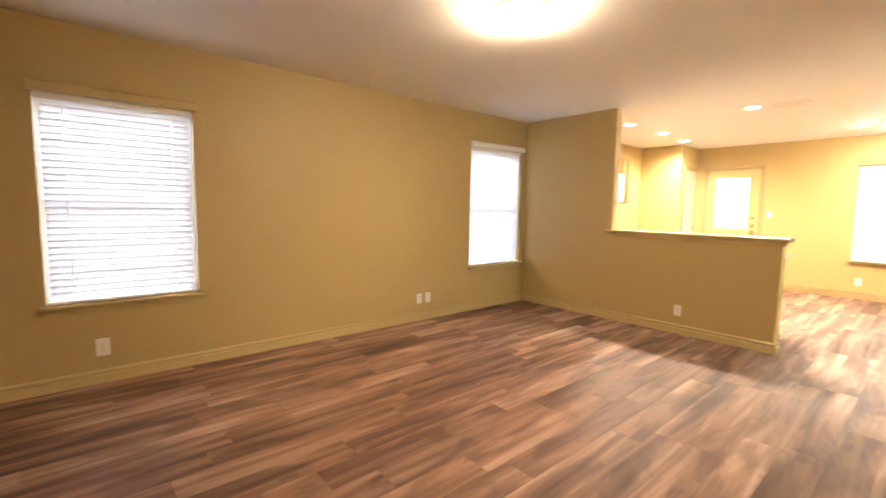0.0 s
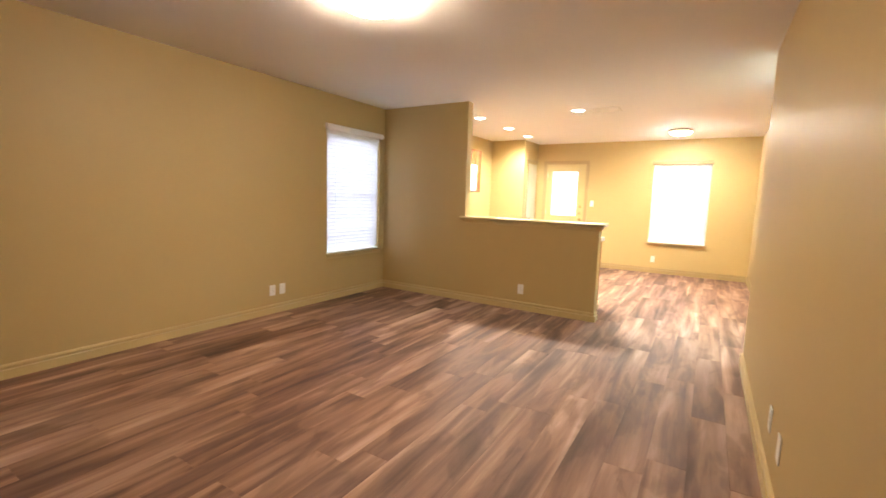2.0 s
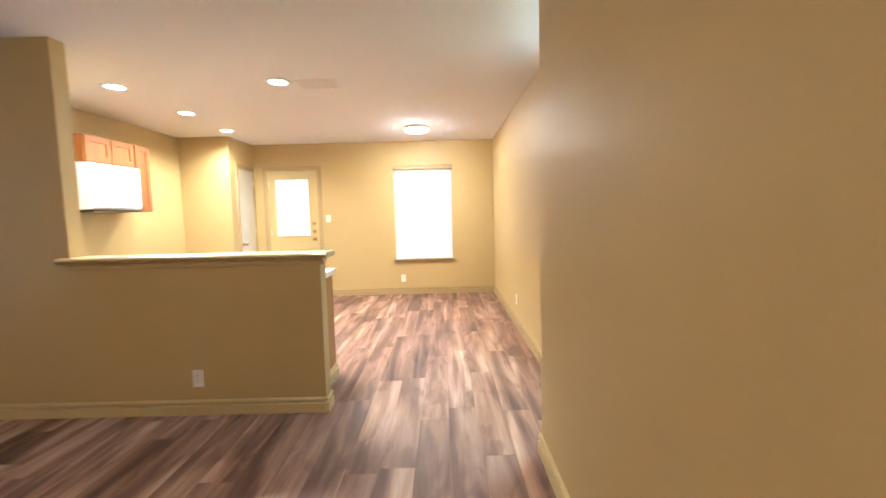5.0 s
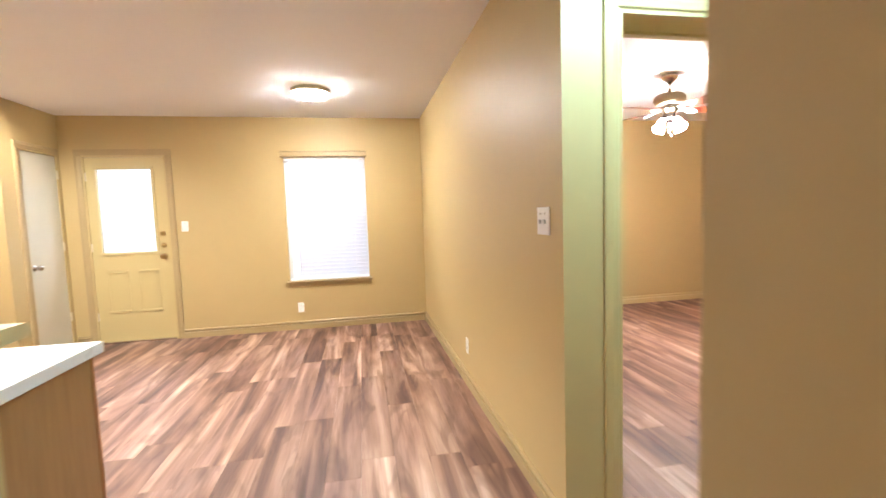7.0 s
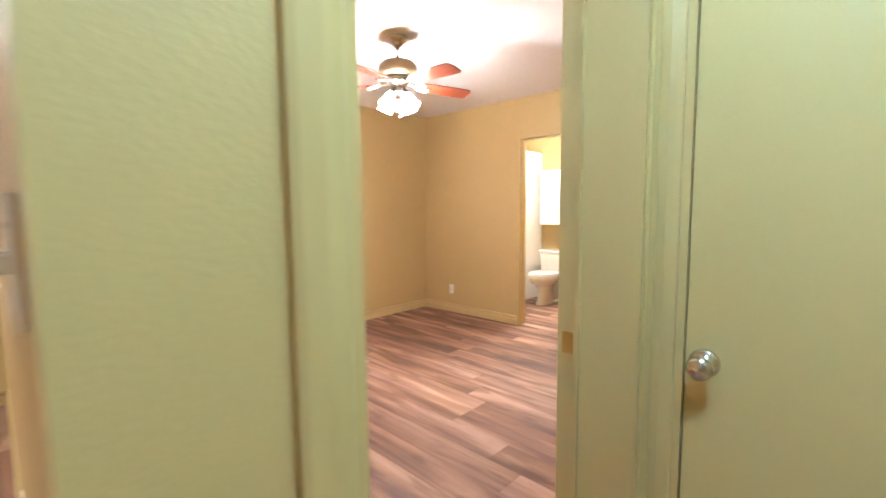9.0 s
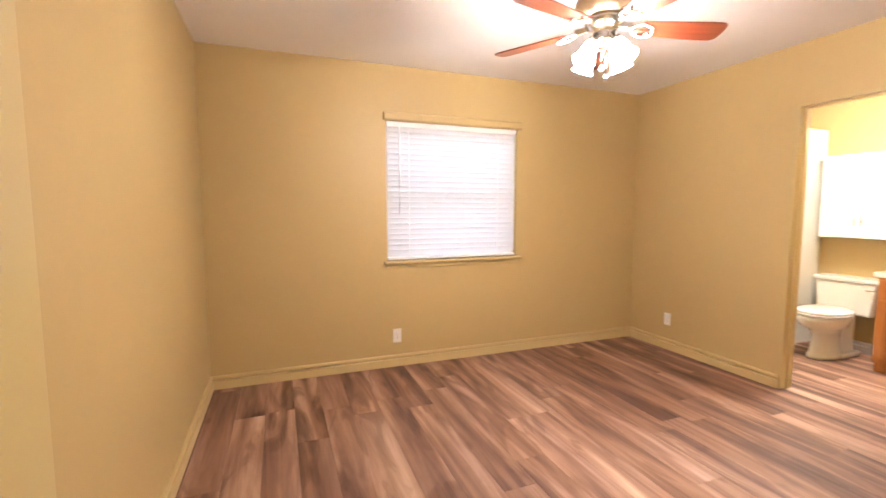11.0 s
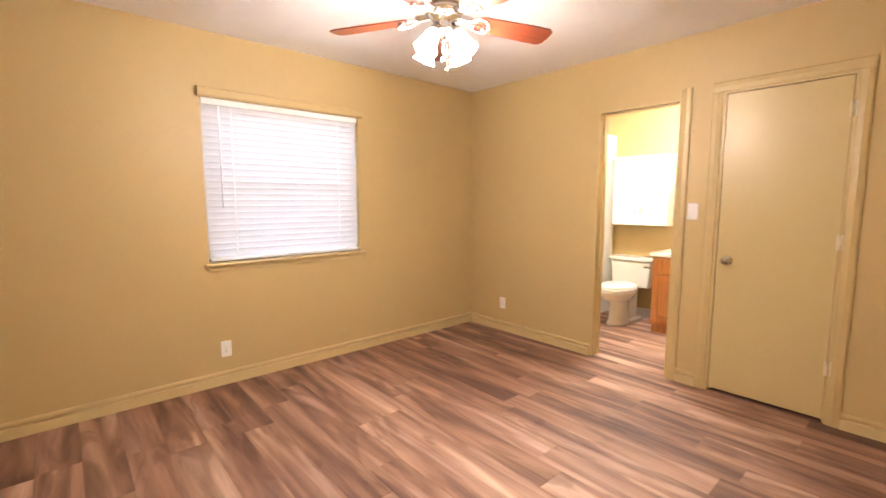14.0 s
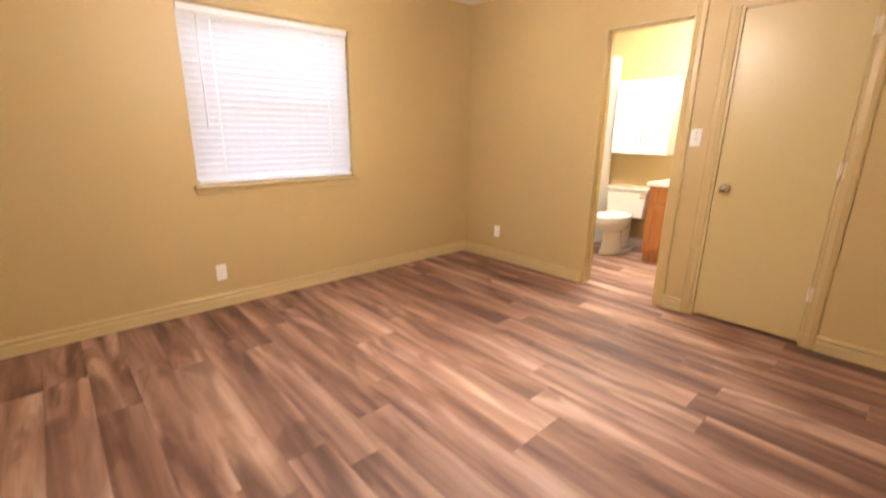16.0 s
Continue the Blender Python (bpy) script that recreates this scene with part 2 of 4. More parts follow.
W1 = (-0.325, 0.585, 0.59, 2.00)
W2 = (3.585, 4.55, 0.565, 2.05)
W3 = (-0.955, -0.03, 0.575, 2.015)
W4 = (2.03, 3.235, 0.895, 2.03)
D_BACK = (-2.99, -2.18)
D_PANTRY = (8.31, 8.84)
D_BED = (0.875, 1.715)
D_BATH = (6.795, 7.43)
D_CLOSET = (5.885, 6.54)
D_HALL = (4.34, 5.062)
DH = 2.045

wall("wall_west", "x", XW - T, XW, YS - T, YN + T, -0.05, H, [W1, W2])
wall("wall_north", "y", YN, YN + T, XW, XBATH + T, -0.05, H, [(*D_BACK, -0.05, DH), W3, W4])
wall("wall_south", "y", YS - T, YS, XW, XE + T, -0.05, H)
wall("wall_living_east", "x", XE, XE + 0.12, YS, YA, -0.05, H)
wall("wall_alcove_south", "y", YA - 0.12, YA, XE + 0.12, XAE + 0.12, -0.05, H)
wall("wall_alcove_east", "x", XAE, XAE + 0.12, YA, YD, -0.05, H, [(*D_HALL, -0.05, DH)])
wall("wall_bedroom_south", "y", YD, YB, XD, XBATH + T, -0.05, H, [(*D_BED, -0.05, DH)])
wall("wall_dining_east", "x", XD, XBW, YB, YN, -0.05, H)
wall("wall_bedroom_east", "x", XBE, XBE + 0.12, YB, YN, -0.05, H, [(*D_BATH, -0.05, DH), (*D_CLOSET, -0.05, DH)])
wall("wall_bath_east", "x", XBATH, XBATH + T, YB, YN, -0.05, H)
wall("wall_bath_south", "y", YBS - 0.1, YBS, XBE + 0.12, XBATH, -0.05, H)
wall("wall_pantry_front", "y", 8.08, 8.18, XW, -3.19, -0.05, H)
wall("wall_pantry_side", "x", -3.29, -3.19, 8.18, YN, -0.05, H, [(*D_PANTRY, -0.05, DH)])
wall("wall_kitchen_full", "y", 4.655, 4.775, XW, -2.605, -0.05, H)
wall("wall_half", "y", 4.655, 4.775, -2.605, -0.975, -0.05, 1.03, label="low khaki painted half wall between living room and kitchen")
wall("wall_hall_store", "x", 2.6, 2.7, YA - 0.12, YD, -0.05, H)

CANS = ((-2.98, 5.70), (-2.95, 6.70), (-3.00, 7.68), (-1.56, 5.69))
wall("ceiling", "z", H, H + 0.12, XW - T, XBATH + T, YS - T, YN + T, [(x - 0.08, x + 0.08, y - 0.08, y + 0.08) for x, y in CANS], CEIL, "white textured drywall ceiling", "ceiling")
floor = tagged(part("floor", box(XW - T, YS - T, -0.12, XBATH + T, YN + T, -0.012), LATEX), "brown and grey wood-look vinyl plank floor", "floor", kind="structure")

# ground, bright sky panels and dim glowing low panels outside the windows
tagged(part("ground", box(-60, -60, -0.4, 60, 60, -0.14), plain("dry_lawn", (0.16, 0.17, 0.08), 0.9, grain=0.4, scale=3)), "dry lawn outside the house", "ground", kind="structure")
SKYLIGHT = glow("bright_north_sky", (0.70, 0.81, 1.0), P_SKY * 1.65)
WESTLIGHT = glow("bright_west_sky", (0.67, 0.79, 1.0), P_SKY * 2.0)
# Added low panels; their dim pinkish glow stands in for brickwork outside.
LOWGLOW = glow("dim_low_backdrop_glow", (0.80, 0.66, 0.60), 0.95)
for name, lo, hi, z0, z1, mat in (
    ("backdrop_west_low", (-9.05, -9), (-9.0, 14), -0.1, 2.75, LOWGLOW), ("backdrop_west_sky", (-9.05, -9), (-9.0, 14), 2.75, 9.5, WESTLIGHT),
    ("backdrop_north_low", (-9, 13.5), (12, 13.55), -0.1, 2.75, LOWGLOW), ("backdrop_north_sky", (-9, 13.5), (12, 13.55), 2.75, 9.5, SKYLIGHT),
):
    tagged(part(name, box(*lo, z0, *hi, z1), mat), "glowing backdrop beyond the windows, bright sky above and dim glow below", "backdrop", kind="structure")

# ---- baseboards ----
BASE = [(0, 0), (0.020, 0), (0.020, 0.058), (0.018, 0.061), (0.001, 0.062), (0.001, 0.076), (0.015, 0.077), (0.017, 0.081), (0.015, 0.090), (0.008, 0.098), (0, 0.098)]


def baseboard(a, c, inward, paint=TRIM):
    a, c = Vector((*a, 0.0)), Vector((*c, 0.0))
    d = c - a
    bm = profile(BASE, a, (*inward, 0), (0, 0, 1), d.normalized(), d.length)
    tagged(part("baseboard", bm, paint), "khaki painted wooden baseboard with grooved top", "baseboard", kind="structure")


CW = 0.062
for a, c, n in (
    ((XW, YS), (XW, 4.655), (1, 0)), ((XW, YS), (XE, YS), (0, 1)), ((XE, YS), (XE, YA + 0.015), (-1, 0)),
    ((XW + 0.015, 4.655), (-0.975, 4.655), (0, -1)), ((-0.975, 4.64), (-0.975, 4.775), (1, 0)),
    ((XE, YA), (XAE, YA), (0, 1)), ((XD, YD - 0.015), (XD, YN), (-1, 0)), ((XD, YD), (D_BED[0] - CW, YD), (0, -1)),
    ((D_BACK[1] + CW, YN), (XD - 0.015, YN), (0, -1)), ((-3.175, YN), (D_BACK[0] - CW, YN), (0, -1)),
    ((-3.19, 8.08), (-3.19, D_PANTRY[0] - CW), (1, 0)), ((XW, 8.08), (-3.175, 8.08), (0, -1)), ((XW, 6.95), (XW, 8.065), (1, 0)),
    ((XBW, YB), (XBW, YN), (1, 0)), ((XBW + 0.015, YN), (XBE - 0.015, YN), (0, -1)),
    ((XBE, D_BATH[1] + 0.004), (XBE, YN), (-1, 0)), ((XBE, D_CLOSET[1] + CW), (XBE, D_BATH[0] - CW), (-1, 0)),
    ((XBE, YB), (XBE, D_CLOSET[0] - CW), (-1, 0)), ((D_BED[1] + CW, YB), (XBE - 0.015, YB), (0, 1)),
    ((XBATH, 7.41), (XBATH, 8.075), (-1, 0)), ((XBE + 0.12, D_BATH[1] + CW), (XBE + 0.12, YN), (1, 0)),
    ((XAE, D_HALL[1] + CW), (XAE, YD), (-1, 0)), ((D_BED[1] + CW, YD), (XAE - 0.015, YD), (0, -1)),
):
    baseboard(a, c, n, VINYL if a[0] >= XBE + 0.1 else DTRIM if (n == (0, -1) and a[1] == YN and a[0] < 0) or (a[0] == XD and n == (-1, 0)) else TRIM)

# ---- doors ----
CAS = [(0, 0), (CW, 0), (CW, 0.010), (CW - 0.008, 0.014), (0.030, 0.017), (0.016, 0.013), (0.004, 0.011), (0, 0.008)]


def knob(parent, at, out, material=NICKEL, name="knob", label=""):
    """A round door knob with rose and neck, standing out along the direction out."""
    m = Matrix.Translation(at) @ Vector(out).to_track_quat("Z", "Y").to_matrix().to_4x4()
    bm = lathe([(0.0, 0.0), (0.033, 0.0), (0.033, 0.004), (0.027, 0.009), (0.013, 0.012), (0.011, 0.030), (0.016, 0.034), (0.026, 0.040), (0.0285, 0.050), (0.026, 0.060), (0.017, 0.066), (0.006, 0.067), (0.005, 0.069), (0, 0.069)], m, 24)
    return part(name, bm, material, parent, label, 2)


def casing(parent, axis, face, out, a0, a1, h, sides=(True, True), paint=CASP, head=True):
    """Mitre-like trim round an opening on the wall face, standing out along out (1 or -1)."""
    e = (lambda u, z: (face, u, z)) if axis == "x" else (lambda u, z: (u, face, z))
    du = Vector((0, 1, 0)) if axis == "x" else Vector((1, 0, 0))
    n = Vector((out, 0, 0)) if axis == "x" else Vector((0, out, 0))
    if sides[0]:
        part("casing", profile(CAS, e(a0, 0), -du, n, (0, 0, 1), h + 0.0), paint, parent)
    if sides[1]:
        part("casing", profile(CAS, e(a1, 0), du, n, (0, 0, 1), h + 0.0), paint, parent)
    lo = a0 - CW if sides[0] else a0
    hi = a1 + CW if sides[1] else a1
    if head:
        part("casing", profile(CAS, e(lo, h), (0, 0, 1), n, du, hi - lo), paint, parent)


def jamb(parent, axis, p0, p1, a0, a1, h, stop):
    """Lining boards of the opening with a stop strip at the depth stop."""
    t = 0.018
    mk = (lambda u0, v0, z0, u1, v1, z1: box(v0, u0, z0, v1, u1, z1)) if axis == "x" else (lambda u0, v0, z0, u1, v1, z1: box(u0, v0, z0, u1, v1, z1))
    e = 0.003
    for u0, u1 in ((a0, a0 + t), (a1 - t, a1)):
        bm = mk(u0, p0 - e, 0, u1, p1 + e, h - t)
        part("jamb", bm, CASP, parent)
    part("jamb", mk(a0, p0 - e, h - t, a1, p1 + e, h), CASP, parent)
    s0, s1 = stop
    part("stop", mk(a0 + t, s0, 0, a0 + t + 0.011, s1, h - t), CASP, parent)
    part("stop", mk(a1 - t - 0.011, s0, 0, a1 - t, s1, h - t), CASP, parent)
    part("stop", mk(a0 + t + 0.011, s0, h - t - 0.011, a1 - t - 0.011, s1, h - t), CASP, parent)


def hinges(parent, x, y, axis, zs=(0.28, 1.06, 1.82)):
    for z in zs:
        bm = rod((x, y, z - 0.045), (x, y, z + 0.045), 0.007, 10)
        if axis == "x":
            box(x - 0.002, y - 0.016, z - 0.044, x + 0.002, y + 0.016, z + 0.044, 0, bm)
        else:
            box(x - 0.016, y - 0.002, z - 0.044, x + 0.016, y + 0.002, z + 0.044, 0, bm)
        part("hinge", bm, HINGE, parent)


J = 0.021
# closet door in the bedroom
d = thing("door_closet", (XBE, 6.2, 0), "closed flush khaki painted closet door with round knob", "door", kind="structure")
casing(d, "x", XBE, -1, *D_CLOSET, DH)
jamb(d, "x", XBE, XBE + 0.12, *D_CLOSET, DH, (XBE + 0.045, XBE + 0.06))
leaf = part("leaf", box(XBE + 0.006, D_CLOSET[0] + J, 0.022, XBE + 0.041, D_CLOSET[1] - J, DH - J, 0.0015), DOORP, d)
knob(leaf, (XBE + 0.006, D_CLOSET[1] - 0.085, 0.93), (-1, 0, 0), NICKEL, label="brushed nickel knob")
hinges(d, XBE - 0.002, D_CLOSET[0] + 0.016, "x", (0.34, 1.09, 1.84))

# bathroom doorway, its door swung inside out of sight
d = thing("door_bath", (XBE, 7.13, 0), "open bathroom doorway with khaki painted casing", "door", kind="structure")
casing(d, "x", XBE, -1, *D_BATH, DH + CW, (True, False), CASP, False)
jamb(d, "x", XBE, XBE + 0.12, *D_BATH, DH, (XBE + 0.055, XBE + 0.07))

# bedroom entry door, swung open against the left wall
d = thing("door_bedroom", (D_BED[0], YB, 0), "open flush khaki painted bedroom door with nickel knob", "door", kind="structure")
casing(d, "y", YD, -1, *D_BED, DH)
casing(d, "y", YB, 1, *D_BED, DH)
jamb(d, "y", YD, YB, *D_BED, DH, (YB - 0.062, YB - 0.048))
swing = pose(D_BED[0] + J, YB + 0.004, 0, 0, 0, 87.8)
bm = box(0.0, 0.0, 0.02, 0.735, 0.035, DH - J, 0.0015)
bm.transform(swing)
leaf = part("leaf", bm, DOORP, d)
knob(leaf, swing @ Vector((0.672, 0.0, 0.93)), swing.to_3x3() @ Vector((0, -1, 0)), NICKEL, label="brushed nickel knob")
knob(leaf, swing @ Vector((0.672, 0.035, 0.93)), swing.to_3x3() @ Vector((0, 1, 0)), NICKEL, label="brushed nickel knob")
bm = box(0.735, 0.006, 0.90, 0.7365, 0.029, 0.96)
bm.transform(swing)
part("latch_plate", bm, NICKEL, leaf)
hinges(d, D_BED[0] + J - 0.004, YB + 0.006, "y")
part("strike_plate", box(D_BED[1] - 0.0205, YB - 0.045, 0.90, D_BED[1] - 0.018, YB - 0.012, 0.96), BRASS, d)

# door at the end of the alcove
d = thing("door_alcove", (XAE, 4.66, 0), "closed flush painted door at the alcove's end", "door", kind="structure")
casing(d, "x", XAE, -1, *D_HALL, DH)
jamb(d, "x", XAE, XAE + 0.12, *D_HALL, DH, (XAE + 0.045, XAE + 0.06))
leaf = part("leaf", box(XAE + 0.006, D_HALL[0] + J, 0.02, XAE + 0.041, D_HALL[1] - J, DH - J, 0.0015), DOORP, d)
knob(leaf, (XAE + 0.006, D_HALL[1] - 0.062, 0.93), (-1, 0, 0), NICKEL, label="brushed nickel knob")

# pantry door
d = thing("door_pantry", (-3.19, 8.57, 0), "closed narrow flush off-white pantry door in brown casing", "door", kind="structure")
casing(d, "x", -3.19, 1, *D_PANTRY, DH, (True, False), DTRIM)
jamb(d, "x", -3.29, -3.19, *D_PANTRY, DH, (-3.25, -3.235))
leaf = part("leaf", box(-3.23, D_PANTRY[0] + J, 0.022, -3.196, D_PANTRY[1] - J, DH - J, 0.0015), plain("pale_door_paint", (0.60, 0.565, 0.45), 0.35, grain=0.03, scale=8, bump=0.06), d)
knob(leaf, (-3.196, D_PANTRY[0] + 0.075, 0.91), (1, 0, 0), NICKEL, label="brushed nickel knob")
hinges(d, -3.189, D_PANTRY[1] - 0.016, "x", (0.34, 1.09, 1.84))

# back door with a half light
d = thing("door_back", (-2.585, YN, 0), "khaki painted back door with bright upper glass", "door", kind="structure")
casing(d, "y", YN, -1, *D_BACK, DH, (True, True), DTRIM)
jamb(d, "y", YN, YN + T, *D_BACK, DH, (YN + 0.052, YN + 0.066))
l0, l1 = D_BACK[0] + J, D_BACK[1] - J
g0, g1, gz0, gz1 = -2.865, -2.335, 1.0, 1.895
leaf = part("leaf", bmesh.new(), DOORP, d)
bm = bmesh.new()
for b in ((l0, 0.02, g0, DH - J), (g1, 0.02, l1, DH - J), (g0, 0.02, g1, gz0), (g0, gz1, g1, DH - J)):
    box(b[0], YN + 0.008, b[1], b[2], YN + 0.05, b[3], 0, bm)
bm.to_mesh(leaf.data)
bm.free()
for i, (a, b, z0, z1) in enumerate(((g0 - 0.03, g1 + 0.03, gz0 - 0.03, gz0), (g0 - 0.03, g1 + 0.03, gz1, gz1 + 0.03), (g0 - 0.03, g0, gz0, gz1), (g1, g1 + 0.03, gz0, gz1))):
    part("glass_bead", box(a, YN - 0.004, z0, b, YN + 0.012, z1, 0.004), DOORP, leaf)
for x0, x1 in ((-2.845, -2.635), (-2.535, -2.325)):
    for z0, z1 in ((0.33, 0.80),):
        bm = bmesh.new()
        for q in ((x0, z0, x1, z0 + 0.030), (x0, z1 - 0.030, x1, z1)):
            box(q[0], YN - 0.003, q[1], q[2], YN + 0.009, q[3], 0.005, bm)
        for q in ((x0, z0 + 0.034, x0 + 0.012, z1 - 0.034), (x1 - 0.012, z0 + 0.034, x1, z1 - 0.034)):
            box(q[0], YN + 0.0055, q[1], q[2], YN + 0.009, q[3], 0.0015, bm)
        part("panel_moulding", bm, DOORP, leaf)
pane = part("pane", box(g0, YN + 0.032, gz0, g1, YN + 0.036, gz1), GLASS, leaf)
pane.visible_shadow = False
n = 34
bm = bmesh.new()
for i in range(n):
    z = gz0 + 0.02 + (gz1 - gz0 - 0.03) * i / n
    profile([(-0.010, -0.009), (0.010, 0.009), (0.0105, 0.008), (-0.0095, -0.010)], (g0 + 0.004, YN + 0.02, z), (0, 1, 0), (0, 0, 1), (1, 0, 0), g1 - g0 - 0.008, bm)
part("mini_blind", bm, SLAT, leaf, "closed white mini blind")
for z in (1.19, 1.06):
    m = Matrix.Translation((l1 - 0.06, YN + 0.008, z)) @ Vector((0, -1, 0)).to_track_quat("Z", "Y").to_matrix().to_4x4()
    part("deadbolt", lathe([(0, 0), (0.029, 0), (0.029, 0.006), (0.022, 0.012), (0.008, 0.013), (0.008, 0.026), (0, 0.026)], m, 20), BRASS, leaf, "brass deadbolt", 2)
knob(leaf, (l1 - 0.06, YN + 0.008, 0.94), (0, -1, 0), BRASS, label="brass knob")
hinges(d, l0 - 0.004, YN + 0.004, "y", (0.30, 1.06, 1.82))
tagged(part("threshold", box(D_BACK[0] + 0.018, YN - 0.02, 0.001, D_BACK[1] - 0.018, YN + T, 0.018, 0.004), NICKEL), "worn metal threshold under the back door", "threshold", kind="structure")


# ---- windows and blinds ----
def window(name, axis, face, out, hole, paint=TRIM):
    """Vinyl sash window set deep in the wall opening, with stool and apron inside. out points into the room."""
    a0, a1, z0, z1 = hole

    def bx(u0, n0, w0, u1, n1, w1, bevel=0.0, bm=None):
        p0, p1 = sorted((face + out * n0, face + out * n1))
        return box(p0, u0, w0, p1, u1, w1, bevel, bm) if axis == "x" else box(u0, p0, w0, u1, p1, w1, bevel, bm)

    at = (face, (a0 + a1) / 2, z0) if axis == "x" else ((a0 + a1) / 2, face, z0)
    w = thing(name, at, "white vinyl sash window with painted sill", "window", kind="structure")
    f = 0.045
    bm = bx(a0, -0.125, z0, a0 + f, -0.07, z1)
    bx(a1 - f, -0.125, z0, a1, -0.07, z1, 0, bm)
    bx(a0 + f, -0.125, z0, a1 - f, -0.07, z0 + f, 0, bm)
    bx(a0 + f, -0.125, z1 - f, a1 - f, -0.07, z1, 0, bm)
    frame_ob = part("window_frame", bm, VINYL, w)
    zm = (z0 + z1) / 2
    part("meeting_rail", bx(a0 + f, -0.115, zm - 0.009, a1 - f, -0.078, zm + 0.009, 0.003), VINYL, frame_ob)
    for lo, hi in ((z0 + f, zm - 0.009), (zm + 0.009, z1 - f)):
        p = part("pane", bx(a0 + f, -0.10, lo, a1 - f, -0.096, hi), GLASS, w)
        p.visible_shadow = False
    part("window_sill", bx(a0 - 0.028, -0.068, z0 - 0.022, a1 + 0.030, 0.046, z0 - 0.001, 0.007), paint, w)
    part("apron", bx(a0 - 0.012, 0.0, z0 - 0.062, a1 + 0.012, 0.013, z0 - 0.022, 0.003), paint, w)
    return bx


def blind(axis, face, out, hole, tilt, colour, label, valance=True, lift=0.0, margin=0.02, shift=0.0):
    a0, a1, z0, z1 = hole
    u = Vector((0, 1, 0)) if axis == "x" else Vector((1, 0, 0))
    n = Vector((out, 0, 0)) if axis == "x" else Vector((0, out, 0))
    org = (Vector((face, 0, 0)) if axis == "x" else Vector((0, face, 0)))
    t = thing("window_blind", org + u * ((a0 + a1) / 2) + Vector((0, 0, z0)), label, "blind", "window blinds")
    depth = -0.032
    w = a1 - a0 - margin

    def bx(u0, n0, w0, u1, n1, w1, bevel=0.0):
        p0, p1 = sorted((face + out * n0, face + out * n1))
        return box(p0, u0, w0, p1, u1, w1, bevel) if axis == "x" else box(u0, p0, w0, u1, p1, w1, bevel)

    part("headrail", bx(a0 + 0.008, -0.055, z1 - 0.045, a1 - 0.008, -0.008, z1 - 0.004), VINYL, t)
    if valance:
        vp = [(0.0, 0), (0.040, 0), (0.048, 0.010), (0.048, 0.050), (0.040, 0.060), (0.028, 0.066), (0.0, 0.066)]
        part("valance", profile(vp, org + u * (a0 - 0.022) + Vector((0, 0, z1 - 0.004)), n, (0, 0, 1), u, a1 - a0 + 0.044), colour, t)
    c, s = math.cos(radians(tilt)), math.sin(radians(tilt))
    pts = []
    for q, h in ((-0.0262, -0.0012), (-0.011, 0.0015), (0.011, 0.0015), (0.0262, -0.0012), (0.0262, -0.0036), (0.011, -0.0010), (-0.011, -0.0010), (-0.0262, -0.0036)):
        pts.append((q * c + h * s, -q * s + h * c))
    me = finish("slat", profile(pts, -u * (w / 2), n, (0, 0, 1), u, w), SLAT)
    pitch = 0.0440
    bottom = z0 + 0.035 + lift
    count = round((z1 - 0.040 - bottom) / pitch)
    pitch = (z1 - 0.040 - bottom) / count
    rnd = random.Random(int(z1 * 1000 + a0 * 77))
    for i in range(count):
        ob = new("slat", me)
        ob.parent = t
        ob.matrix_parent_inverse = t.matrix_basis.inverted()
        ob.location = org + u * ((a0 + a1) / 2 + shift + rnd.uniform(-0.001, 0.001)) + n * depth + Vector((0, 0, bottom + pitch * (i + 0.6) + rnd.uniform(-0.001, 0.001)))
        ob.rotation_euler = (rnd.uniform(-0.002, 0.002), rnd.uniform(-0.002, 0.002), 0)
    part("bottom_rail", bx(a0 + 0.012, depth - 0.026, z0 + 0.004 + lift, a1 - 0.012, depth + 0.026, z0 + 0.022 + lift, 0.004), VINYL, t)
    for f in (0.16, 0.84):
        x = a0 + (a1 - a0) * f
        part("ladder_cord", bx(x - 0.004, depth + 0.025, z0 + 0.02 + lift, x + 0.004, depth + 0.0262, z1 - 0.05), VINYL, t)
    if axis == "x":
        return
    p = org + u * (a0 + 0.11) + n * 0.004
    part("tilt_wand", rod(p + Vector((0, 0, z1 - 0.05)), p + Vector((0, 0, z1 - 0.05 - (z1 - z0) * 0.62)), 0.004, 8), VINYL, t)


window("window_living_south", "x", XW, 1, W1)
blind("x", XW, 1, W1, -73, TRIM, "white slatted blind, half closed, under a khaki valance", True, 0.0, 0.06)
window("window_living_north", "x", XW, 1, W2)
blind("x", XW, 1, W2, -73, VINYL, "white slatted blind with white valance")
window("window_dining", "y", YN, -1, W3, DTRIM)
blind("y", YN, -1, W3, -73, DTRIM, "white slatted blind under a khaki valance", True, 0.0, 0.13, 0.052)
window("window_bedroom", "y", YN, -1, W4)
blind("y", YN, -1, W4, -73, PAINT, "wide white slatted blind under a khaki valance", True, 0.004)

# ---- half wall cap ----
CAPP = [(0, 0.020), (0.010, 0.006), (0.022, 0.0), (0.212, 0.0), (0.226, 0.008), (0.232, 0.020), (0.226, 0.031), (0.212, 0.037), (0.018, 0.037), (0.004, 0.030)]
cap = profile(CAPP, (-2.655, 4.597, 1.03), (0, 1, 0), (0, 0, 1), (1, 0, 0), 1.735)
cap_ob = tagged(part("trim_half_wall_cap", cap, TRIM), "khaki painted rounded cap on the half wall", "trim", kind="structure")
MOULD = [(0, 0), (0.006, 0.0), (0.012, 0.012), (0.016, 0.028), (0.024, 0.036), (0.026, 0.044), (0, 0.044)]
